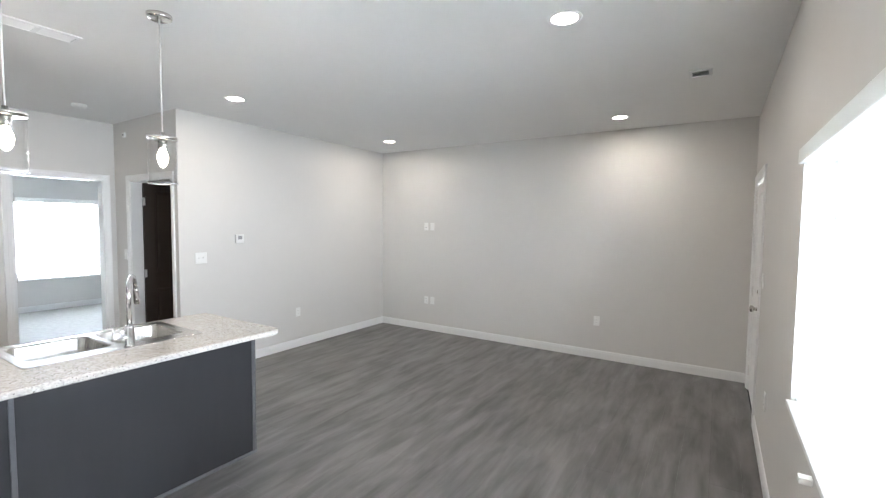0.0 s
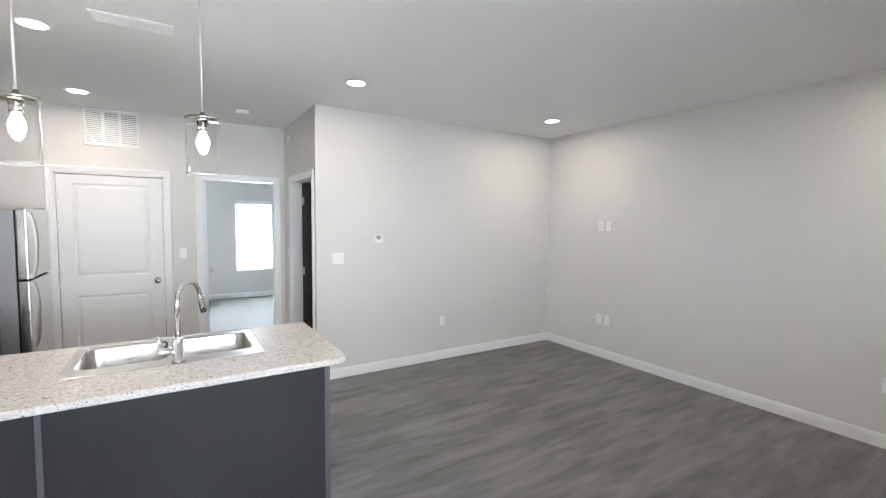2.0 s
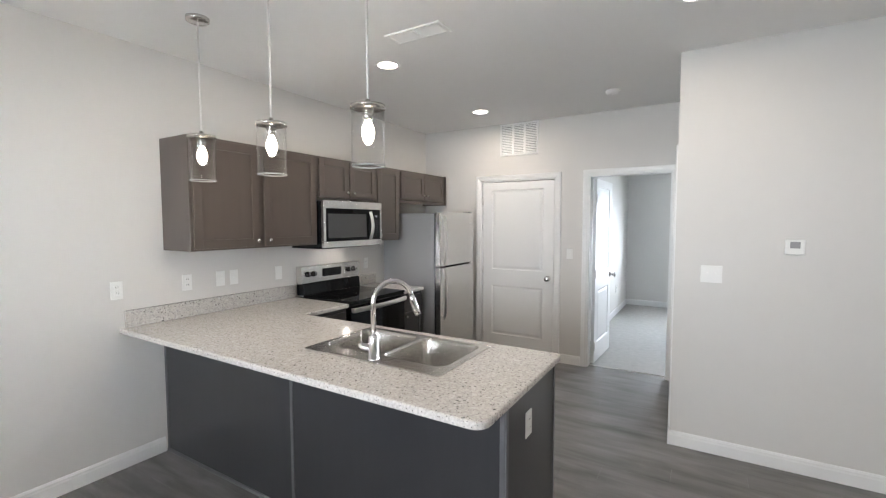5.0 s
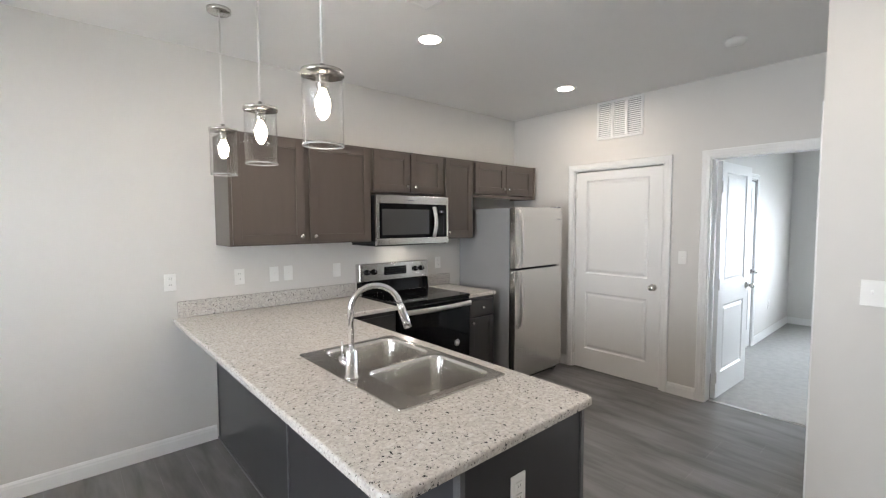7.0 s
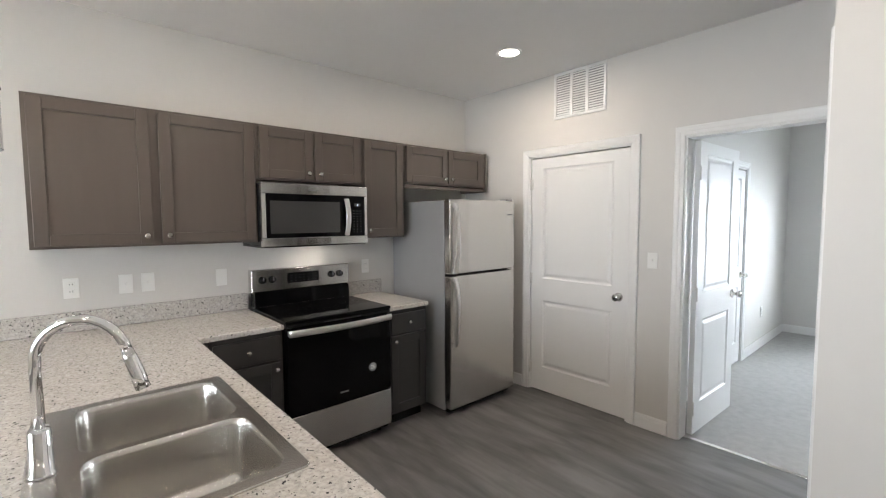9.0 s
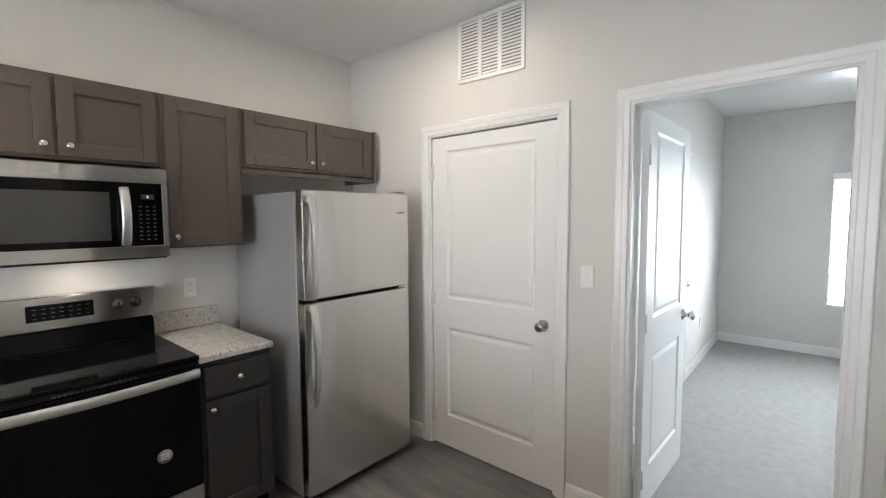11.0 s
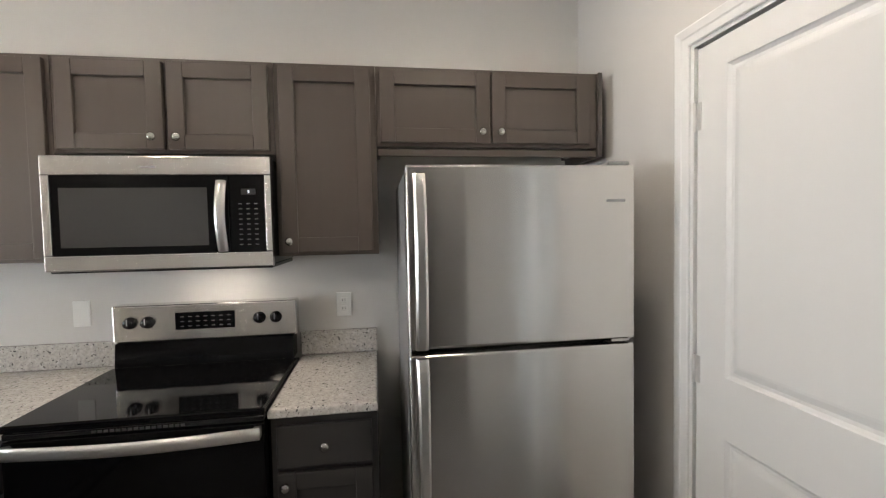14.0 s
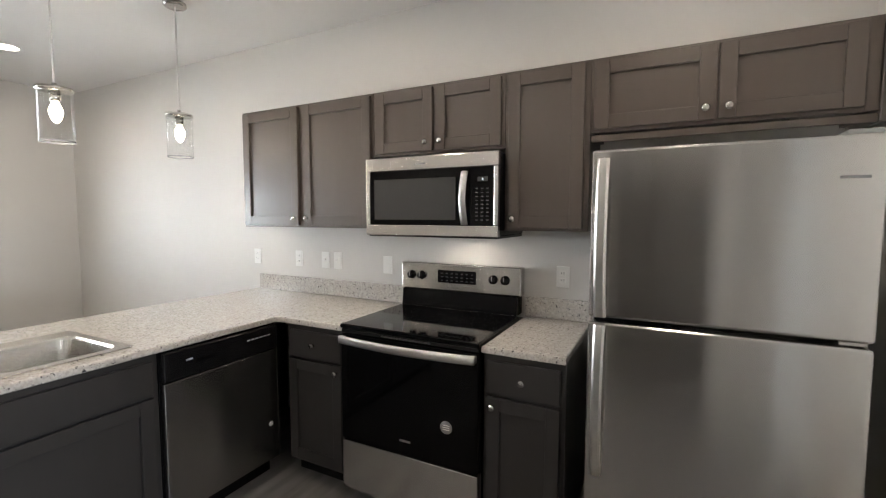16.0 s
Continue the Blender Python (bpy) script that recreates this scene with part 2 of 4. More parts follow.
PLANK = plank_material()

# ---- mesh helpers ----
BASE = {}


def add_box(bm, x0, x1, y0, y1, z0, z1, bev=0.0, seg=2):
    (x0, x1), (y0, y1), (z0, z1) = sorted((x0, x1)), sorted((y0, y1)), sorted((z0, z1))
    got = bmesh.ops.create_cube(bm, size=1, matrix=Matrix.Translation(((x0 + x1) / 2, (y0 + y1) / 2, (z0 + z1) / 2)) @ Matrix.Diagonal((x1 - x0, y1 - y0, z1 - z0, 1)))
    if bev:
        edges = {e for v in got["verts"] for e in v.link_edges}
        bmesh.ops.bevel(bm, geom=list(edges), offset=bev, segments=seg, profile=0.5, affect="EDGES")
    return bm


def box(x0, x1, y0, y1, z0, z1, bev=0.0, seg=2):
    return add_box(bmesh.new(), x0, x1, y0, y1, z0, z1, bev, seg)


def add_lathe(bm, profile, m, steps=24):
    """Turns (radius, height) rows round local z, placed by m."""
    rings = []
    for r, h in profile:
        if r < 1e-6:
            rings.append([bm.verts.new(m @ Vector((0, 0, h)))])
        else:
            rings.append([bm.verts.new(m @ Vector((r * math.cos(2 * math.pi * i / steps), r * math.sin(2 * math.pi * i / steps), h))) for i in range(steps)])
    for a, b in zip(rings, rings[1:]):
        for i in range(steps):
            j = (i + 1) % steps
            if len(a) == 1 and len(b) > 1:
                bm.faces.new((a[0], b[i], b[j])).smooth = True
            elif len(b) == 1 and len(a) > 1:
                bm.faces.new((a[i], b[0], a[j])).smooth = True
            elif len(a) > 1:
                bm.faces.new((a[i], b[i], b[j], a[j])).smooth = True
    bmesh.ops.recalc_face_normals(bm, faces=bm.faces[:])
    return bm


def lathe(profile, m, steps=24):
    return add_lathe(bmesh.new(), profile, m, steps)


def tube(points, radii, steps=14, squash=1.0, first=None):
    """A round bar swept along points, with a radius for each."""
    bm = bmesh.new()
    pts = [Vector(p) for p in points]
    rings, up = [], Vector(first) if first else None
    for i, p in enumerate(pts):
        d = (pts[min(i + 1, len(pts) - 1)] - pts[max(i - 1, 0)]).normalized()
        if up is None:
            up = d.orthogonal().normalized()
        up = (up - d * up.dot(d)).normalized()
        side = d.cross(up)
        r = radii[i] if isinstance(radii, (list, tuple)) else radii
        rings.append([bm.verts.new(p + r * (math.cos(2 * math.pi * k / steps) * up + squash * math.sin(2 * math.pi * k / steps) * side)) for k in range(steps)])
    for a, b in zip(rings, rings[1:]):
        for k in range(steps):
            bm.faces.new((a[k], a[(k + 1) % steps], b[(k + 1) % steps], b[k])).smooth = True
    bm.faces.new(rings[0])
    bm.faces.new(rings[-1])
    bmesh.ops.recalc_face_normals(bm, faces=bm.faces[:])
    return bm


def link(name, bm, mat, origin):
    mesh = bpy.data.meshes.new(name)
    bmesh.ops.translate(bm, verts=bm.verts[:], vec=-Vector(origin))
    bm.to_mesh(mesh)
    bm.free()
    mesh.materials.append(mat)
    return new(name, mesh)


def thing(name, at, label, category, group="", kind=""):
    ob = new(name)
    ob.empty_display_size = 0.05
    ob.location = at
    BASE[ob.name] = Vector(at)
    return tagged(ob, label, category, group, kind)


def solid(name, bm, mat, at, label, category="", group="", kind=""):
    """A top-level thing or piece of the setting of one mesh."""
    ob = link(name, bm, mat, at)
    ob.location = at
    BASE[ob.name] = Vector(at)
    return tagged(ob, label, category, group, kind)


def part(name, bm, mat, parent, label=""):
    ob = link(name, bm, mat, BASE[parent.name])
    ob.parent = parent
    BASE[ob.name] = BASE[parent.name]
    return tagged(ob, label)


def faced(side, plane):
    """Maps (u, out, v) to the world: a face in the plane that looks to side; u runs along the wall's axis."""
    if side == "+y":
        return lambda u, w, v: (u, plane + w, v)
    if side == "-y":
        return lambda u, w, v: (u, plane - w, v)
    if side == "+x":
        return lambda u, w, v: (plane + w, u, v)
    return lambda u, w, v: (plane - w, u, v)


def fbox(bm, f, u0, u1, w0, w1, v0, v1, bev=0.0, seg=2):
    a, b = f(u0, w0, v0), f(u1, w1, v1)
    return add_box(bm, a[0], b[0], a[1], b[1], a[2], b[2], bev, seg)


def fturn(f, u, w, v):
    """A pose at a face's point whose z looks out of the face."""
    o, z = Vector(f(u, w, v)), Vector(f(u, w + 1, v)) - Vector(f(u, w, v))
    return Matrix.Translation(o) @ z.to_track_quat("Z", "Y").to_matrix().to_4x4()


# ---- structure ----


def wall(name, axis, t0, t1, a0, a1, z0, z1, holes, label):
    """A wall from t0 to t1 thick, a0 to a1 long, with holes (a, b, low, high) right through it."""
    bm = bmesh.new()
    cuts = sorted({a0, a1, *[h[0] for h in holes], *[h[1] for h in holes]})
    for p, q in zip(cuts, cuts[1:]):
        spans = [(z0, z1)]
        for h in holes:
            if h[0] <= p and h[1] >= q:
                spans = [s for lo, hi in spans for s in ((lo, min(hi, h[2])), (max(lo, h[3]), hi)) if s[1] - s[0] > 1e-4]
        for lo, hi in spans:
            if axis == "x":
                add_box(bm, p, q, t0, t1, lo, hi)
            else:
                add_box(bm, t0, t1, p, q, lo, hi)
    return solid(name, bm, PAINT, (0, 0, 0), label, "wall", kind="structure")


PDOOR = (1.052, 1.985, 0.0, 2.090)
BDOOR = (2.338, 3.140, 0.0, 2.094)
HDOOR = (-3.960, -3.045, 0.0, 2.076)
EDOOR = (5.290, 6.230, 0.0, 2.07)
CDOOR = (-6.62, -5.84, 0.0, 2.06)
wall("wall_south", "x", SOUTH - 0.15, SOUTH, PANTRY - 0.115, EAST + 0.18, 0, TOP, [], "light warm grey painted kitchen and living room wall")
wall("wall_east", "y", EAST, EAST + 0.18, SOUTH, NORTH + 0.15, 0, TOP, [WIN_E, EDOOR], "light warm grey painted wall with window and entry door")
wall("wall_north", "x", NORTH, NORTH + 0.15, WEST - 0.115, EAST, 0, TOP, [], "light warm grey painted blank living room wall")
wall("wall_west", "y", WEST - 0.115, WEST, HALL, NORTH, 0, TOP, [], "light warm grey painted wall with thermostat")
wall("wall_hall", "x", HALL, HALL + 0.115, PANTRY, WEST - 0.115, 0, TOP, [HDOOR], "light grey painted wall with an open doorway")
wall("wall_pantry", "y", PANTRY - 0.115, PANTRY, SOUTH, NORTH, 0, TOP, [PDOOR, BDOOR], "light warm grey painted wall with two doorways")
wall("wall_bedroom_west", "y", BED_W - 0.18, BED_W, BED_S - 0.115, BED_N + 0.15, 0, TOP, [WIN_B], "pale grey painted bedroom wall with a window")
wall("wall_bedroom_south", "x", BED_S - 0.115, BED_S, BED_W, PANTRY - 0.115, 0, TOP, [CDOOR], "pale grey painted bedroom wall")
wall("wall_bedroom_north", "x", BED_N, BED_N + 0.15, BED_W, PANTRY - 0.115, 0, TOP, [], "pale grey painted bedroom wall")
wall("wall_closet", "x", 0.14, 0.29, -6.9, PANTRY - 0.115, 0, TOP, [], "painted wall behind the pantry")
wall("wall_closet_end", "y", -7.05, -6.9, 0.14, BED_S - 0.115, 0, TOP, [], "painted wall at the end of the closet")
wall("wall_bath_back", "x", NORTH, NORTH + 0.15, PANTRY - 0.115, WEST - 0.115, 0, TOP, [], "painted wall at the back of the side room")
solid("ceiling", box(BED_W - 0.3, EAST + 0.3, 0.0, NORTH + 0.3, TOP, TOP + 0.2), CEIL, (0, 0, 0), "smooth matt white painted ceiling", "ceiling", kind="structure")
solid("ground", box(-400, 400, -400, 400, -0.5, -0.3), GROUND, (0, 0, 0), "sunlit grass outside the windows", "ground", kind="structure")
floor = solid("floor", box(PANTRY - 0.09, EAST + 0.18, 0.14, NORTH + 0.15, -0.2, -0.008), SLAB, (0, 0, 0), "grey-brown wood-look vinyl plank floor", "floor", kind="structure")
solid("floor_carpet", box(BED_W - 0.18, PANTRY - 0.09, 0.14, NORTH + 0.15, -0.2, -0.004), CARPET, (0, 0, 0), "light grey cut-pile bedroom carpet", "carpet", kind="structure")
solid("threshold", box(PANTRY - 0.105, PANTRY - 0.075, BDOOR[0] + 0.02, BDOOR[1] - 0.02, -0.01, 0.003, 0.003), NICKEL, (0, 0, 0), "thin metal strip between vinyl and carpet", "threshold", kind="structure")
solid("backdrop_east", box(EAST + 6, EAST + 6.1, -60, 90, -0.29, 40), OUTSIDE, (0, 0, 0), "overexposed white daylight beyond the window", "backdrop", kind="structure")
solid("backdrop_west", box(BED_W - 6.1, BED_W - 6, -60, 90, -0.29, 40), OUTSIDE, (0, 0, 0), "overexposed white daylight beyond the bedroom window", "backdrop", kind="structure")


def baseboard(side, plane, u0, u1):
    f = faced(side, plane)
    bm = bmesh.new()
    prof = [(0.0, 0.0), (0.014, 0.0), (0.014, 0.070), (0.011, 0.080), (0.011, 0.088), (0.005, 0.100), (0.0, 0.102)]
    ends = [[bm.verts.new(f(u, w, v)) for w, v in prof] for u in (u0, u1)]
    for i in range(len(prof) - 1):
        bm.faces.new((ends[0][i], ends[0][i + 1], ends[1][i + 1], ends[1][i]))
    bm.faces.new(ends[0])
    bm.faces.new(ends[1])
    bmesh.ops.recalc_face_normals(bm, faces=bm.faces[:])
    solid("baseboard", bm, TRIM, f(u0, 0, 0), "white moulded baseboard along the wall", "baseboard", kind="structure")


CW = 0.062
baseboard("-y", NORTH, WEST, EAST)
baseboard("+x", WEST, HALL - 0.013, NORTH - 0.014)
baseboard("-y", HALL, HDOOR[1] + CW, WEST + 0.013)
baseboard("-y", HALL, PANTRY, HDOOR[0] - CW)
baseboard("-x", EAST, SOUTH + 0.014, EDOOR[0] - CW)
baseboard("-x", EAST, EDOOR[1] + CW, NORTH - 0.014)
baseboard("+y", SOUTH, -1.008, EAST)
baseboard("+x", PANTRY, PDOOR[1] + CW, BDOOR[0] - CW)
baseboard("+x", PANTRY, SOUTH, PDOOR[0] - CW)
baseboard("+x", BED_W, BED_S + 0.014, BED_N)
baseboard("+y", BED_S, BED_W, CDOOR[0] - CW)
baseboard("+y", BED_S, CDOOR[1] + CW, PANTRY - 0.115)
baseboard("-x", PANTRY - 0.115, BDOOR[1] + CW, BED_N)


def doorway(name, side, plane, depth, hole, label, both=True):
    """Jamb lining and moulded casing of a doorway."""
    f = faced(side, plane)
    a, b, _, top = hole
    ob = thing(name, f((a + b) / 2, 0, 0), label, "door frame", kind="structure")
    bm = bmesh.new()
    for u in ((a, a + 0.018), (b - 0.018, b)):
        fbox(bm, f, u[0], u[1], -depth, 0.0, 0, top)
    fbox(bm, f, a + 0.018, b - 0.018, -depth, 0.0, top - 0.018, top)
    part("jamb", bm, TRIM, ob)
    for w in ((0.0, 1), (-depth, -1)) if both else ((0.0, 1),):
        bm = bmesh.new()
        prof = [(0.006, 0.0), (0.006, 0.007), (0.010, 0.010), (0.032, 0.012), (0.037, 0.015), (0.042, 0.0155), (0.060, 0.018), (0.066, 0.016), (0.068, 0.012), (0.068, 0.0)]
        rows = []
        for o, d in prof:
            w0 = w[0] + w[1] * d
            u0, u1, v1 = a + 0.010 - o, b - 0.010 + o, top - 0.012 + o
            rows.append([bm.verts.new(f(*c)) for c in ((u0, w0, 0), (u0, w0, v1), (u1, w0, v1), (u1, w0, 0))])
        for p, q in zip(rows, rows[1:]):
            for k in range(3):
                bm.faces.new((p[k], p[k + 1], q[k + 1], q[k]))
        bmesh.ops.recalc_face_normals(bm, faces=bm.faces[:])
        part("casing", bm, TRIM, ob)
    return ob


def panel_door(name, width, height, mat, label, handle="knob", thick=0.035):
    """A two-panel door, hinged at its origin, leaf along +x, front towards -y."""
    ob = thing(name, (0, 0, 0), label, "door")
    bm = bmesh.new()
    st, low, mid0, mid1, hi = 0.125, 0.225, 0.825, 1.02, height - 0.090
    x0, x1, z0, z1 = 0.004, width - 0.004, 0.012, height - 0.004

    def quad(*co):
        return bm.faces.new([bm.verts.new(c) for c in co])

    for y, into in ((0.0, 1), (thick, -1)):
        for a, b, c, d in ((x0, st, z0, z1), (width - st, x1, z0, z1), (st, width - st, z0, low), (st, width - st, mid0, mid1), (st, width - st, hi, z1)):
            quad((a, y, c), (b, y, c), (b, y, d), (a, y, d))
        for c, d in ((low, mid0), (mid1, hi)):
            rings = []
            for e, dep in ((0.0, 0.0), (0.004, 0.0035), (0.012, 0.0085), (0.022, 0.009), (0.040, 0.004), (0.048, 0.003)):
                rings.append([bm.verts.new(q) for q in ((st + e, y + into * dep, c + e), (width - st - e, y + into * dep, c + e), (width - st - e, y + into * dep, d - e), (st + e, y + into * dep, d - e))])
            for p, q in zip(rings, rings[1:]):
                for k in range(4):
                    bm.faces.new((p[k], p[(k + 1) % 4], q[(k + 1) % 4], q[k]))
            bm.faces.new(rings[-1])
    for a, b in (((x0, z0), (x1, z0)), ((x1, z0), (x1, z1)), ((x1, z1), (x0, z1)), ((x0, z1), (x0, z0))):
        quad((a[0], 0, a[1]), (b[0], 0, b[1]), (b[0], thick, b[1]), (a[0], thick, a[1]))
    bmesh.ops.remove_doubles(bm, verts=bm.verts[:], dist=1e-5)
    bmesh.ops.recalc_face_normals(bm, faces=bm.faces[:])
    part("leaf", bm, mat, ob)
    kx = width - 0.068
    for sgn, y in ((-1, 0.0), (1, thick)):
        m = Matrix.Translation((kx, y, 0.945)) @ Vector((0, sgn, 0)).to_track_quat("Z", "Y").to_matrix().to_4x4()
        bm = bmesh.new()
        if handle == "knob":
            add_lathe(bm, [(0.0, 0.0), (0.032, 0.0), (0.033, 0.006), (0.016, 0.010), (0.012, 0.030), (0.020, 0.040), (0.028, 0.050), (0.027, 0.062), (0.017, 0.068), (0.0, 0.069)], m)
        part("knob", bm, NICKEL, ob, "round satin nickel door knob")
    for z in (0.20, height / 2 - 0.02, height - 0.22):
        bm = box(-0.003, 0.022, -0.004, 0.0, z - 0.045, z + 0.045, 0.001, 1)
        add_lathe(bm, [(0.0, -0.048), (0.006, -0.048), (0.006, 0.048), (0.0, 0.048)], Matrix.Translation((-0.001, -0.006, z)), 12)
        part("hinge", bm, SATIN, ob, "satin nickel hinge")
    return ob


doorway("door_frame_pantry", "+x", PANTRY, 0.115, PDOOR, "white moulded casing round the pantry door")
doorway("door_frame_bedroom", "+x", PANTRY, 0.115, BDOOR, "white moulded casing round the bedroom doorway")
doorway("door_frame_hall", "-y", HALL, 0.115, HDOOR, "white moulded casing round the side room doorway")
doorway("door_frame_entry", "-x", EAST, 0.18, EDOOR, "white moulded casing round the entry door", False)
doorway("door_frame_closet", "+y", BED_S, 0.115, CDOOR, "white moulded casing in the bedroom", False)

pd = panel_door("pantry_door", PDOOR[1] - PDOOR[0] - 0.040, 2.067, DOORW, "closed white two-panel door with satin nickel knob")
pd.matrix_basis = pose(PANTRY - 0.010, PDOOR[0] + 0.020, 0.0, 0, 0, 90)
bd = panel_door("bedroom_door", BDOOR[1] - BDOOR[0] - 0.040, 2.067, DOORW, "open white two-panel door leading to the carpeted bedroom")
bd.matrix_basis = pose(PANTRY - 0.118, BDOOR[0] + 0.024, 0.0, 0, 0, 178) @ Matrix.Translation((0, -0.035, 0))
hd = panel_door("side_room_door", HDOOR[1] - HDOOR[0] - 0.040, 2.067, BROWN, "open dark brown two-panel door into a dark room")
hd.matrix_basis = pose(HDOOR[0] + 0.030, HALL + 0.12, 0.0, 0, 0, 88)
ed = panel_door("entry_door", EDOOR[1] - EDOOR[0] - 0.040, 2.027, DOORW, "closed white entry door with knob and deadbolt")
BASE[ed.name] = Vector((0, 0, 0))
part("deadbolt", lathe([(0.0, 0.0), (0.030, 0.0), (0.031, 0.010), (0.022, 0.016), (0.012, 0.022), (0.0, 0.024)], Matrix.Translation((EDOOR[1] - EDOOR[0] - 0.040 - 0.068, 0, 1.09)) @ Vector((0, -1, 0)).to_track_quat("Z", "Y").to_matrix().to_4x4()), NICKEL, ed, "round satin nickel deadbolt")
ed.matrix_basis = pose(EAST + 0.008, EDOOR[1] - 0.020, 0.0, 0, 0, -90)
cd = panel_door("closet_door", CDOOR[1] - CDOOR[0] - 0.040, 2.035, DOORW, "closed white two-panel closet door in the bedroom")
cd.matrix_basis = pose(CDOOR[1] - 0.020, BED_S - 0.010, 0.0, 0, 0, 180)


def window(name, side, plane, depth, hole, label):
    """White vinyl window with sill, set deep in its opening."""
    f = faced(side, plane)
    a, b, lo, hi = hole
    ob = thing(name, f((a + b) / 2, 0, lo), label, "window", kind="structure")
    bm = bmesh.new()
    for u0, u1, v0, v1 in ((a, a + 0.05, lo, hi), (b - 0.05, b, lo, hi), (a + 0.05, b - 0.05, lo, lo + 0.05), (a + 0.05, b - 0.05, hi - 0.05, hi), ((a + b) / 2 - 0.03, (a + b) / 2 + 0.03, lo + 0.05, hi - 0.05)):
        fbox(bm, f, u0, u1, -depth + 0.01, -depth + 0.07, v0, v1, 0.003, 1)
    part("window_frame", bm, TRIM, ob)
    part("window_sill", fbox(bmesh.new(), f, a - 0.01, b + 0.01, -depth + 0.07, 0.018, lo - 0.004, lo + 0.018, 0.004), TRIM, ob)
    for u0, u1 in ((a + 0.05, (a + b) / 2 - 0.03), ((a + b) / 2 + 0.03, b - 0.05)):
        pane = part("pane", fbox(bmesh.new(), f, u0, u1, -depth + 0.035, -depth + 0.041, lo + 0.05, hi - 0.05), GLASS, ob)
        pane.visible_shadow = False


window("window_1", "-x", EAST, 0.18, WIN_E, "wide white vinyl window flooded with daylight")
window("window_2", "+x", BED_W, 0.18, WIN_B, "white vinyl bedroom window flooded with daylight")


def blind(side, plane, hole, tilt, label):
    """A lowered faux-wood blind: head rail, tilted slats, bottom rail, cords and wand."""
    f = faced(side, plane)
    a, b, lo, hi = hole
    a, b = a + 0.012, b - 0.012
    ob = thing("window_blind", f((a + b) / 2, -0.05, lo), label, "blind")
    part("head_rail", fbox(bmesh.new(), f, a, b, -0.075, -0.005, hi - 0.065, hi - 0.002, 0.004), BLIND, ob)
    part("valance", fbox(bmesh.new(), f, a - 0.022, b + 0.022, 0.001, 0.020, hi - 0.052, hi + 0.012, 0.004), BLIND, ob, "white moulded valance over the head rail")
    part("bottom_rail", fbox(bmesh.new(), f, a, b, -0.065, -0.015, lo + 0.03, lo + 0.048, 0.004), BLIND, ob)
    z = lo + 0.085
    while z < hi - 0.09:
        bm = fbox(bmesh.new(), f, a, b, -0.024, 0.024, -0.0015, 0.0015)
        c = Vector(f((a + b) / 2, 0, 0))
        axis = "Y" if side[1] == "x" else "X"
        bmesh.ops.rotate(bm, verts=bm.verts[:], cent=c, matrix=Matrix.Rotation(radians(tilt), 3, axis))
        bmesh.ops.translate(bm, verts=bm.verts[:], vec=Vector(f(0, -0.04, z)) - Vector(f(0, 0, 0)))
        part("slat", bm, BLIND, ob)
        z += 0.043
    for u in (a + 0.18, (a + b) / 2, b - 0.18):
        part("cord", tube([f(u, -0.014, lo + 0.04), f(u, -0.014, hi - 0.03)], 0.0012, 6), BLIND, ob)
    part("wand", tube([f(b - 0.10, -0.008, hi - 0.06), f(b - 0.10, -0.006, hi - 0.75)], 0.004, 8), PLASTIC, ob, "thin tilt wand")


blind("-x", EAST, WIN_E, 4, "white faux-wood blind with open slats in the window")
blind("+x", BED_W, WIN_B, 12, "white faux-wood blind with open slats in the bedroom window")
bracket = box(EAST - 0.055, EAST - 0.018, 2.70, 2.735, 0.806, 0.828, 0.003)
solid("sill_clip", bracket, PLASTIC, (EAST - 0.02, 2.72, 0.806), "small white plastic clip at the window sill", "clip")

# ---- cabinets ----


def knob(f, u, v, w, parent):
    part("knob", lathe([(0.0, 0.0), (0.007, 0.0), (0.006, 0.010), (0.015, 0.017), (0.016, 0.023), (0.010, 0.028), (0.0, 0.029)], fturn(f, u, w, v), 18), NICKEL, parent, "round satin nickel knob")


def shaker(f, u0, u1, v0, v1, parent, at=None, name="door", rail=0.058, t=0.019, mat=CAB):
    """A framed door with a recessed panel; at: the place of its knob."""
    u0, u1 = sorted((u0, u1))
    ob = part(name, fbox(bmesh.new(), f, u0 + rail - 0.004, u1 - rail + 0.004, 0.001, t - 0.0125, v0 + rail - 0.004, v1 - rail + 0.004), mat, parent)
    part("stile", fbox(bmesh.new(), f, u0, u0 + rail, 0.0, t, v0, v1, 0.0025, 2), mat, ob)
    part("stile", fbox(bmesh.new(), f, u1 - rail, u1, 0.0, t, v0, v1, 0.0025, 2), mat, ob)
    part("rail", fbox(bmesh.new(), f, u0 + rail, u1 - rail, 0.0, t, v0, v0 + rail, 0.0025, 2), mat, ob)
    part("rail", fbox(bmesh.new(), f, u0 + rail, u1 - rail, 0.0, t, v1 - rail, v1, 0.0025, 2), mat, ob)
    if at:
        knob(f, at[0], at[1], t, ob)
    return ob


def slab_front(f, u0, u1, v0, v1, parent, at=None, t=0.019, mat=LOWCAB):
    ob = part("drawer_front", fbox(bmesh.new(), f, u0, u1, 0.0, t, v0, v1, 0.004, 2), mat, parent)
    if at:
        knob(f, at[0], at[1], t, ob)
    return ob


UF = 0.577
UP, UPLOW = 2.158, 1.402
fu = faced("+y", UF)
G = "upper cabinets"
LAB = "dark grey-brown stained wall cabinet with shaker doors"


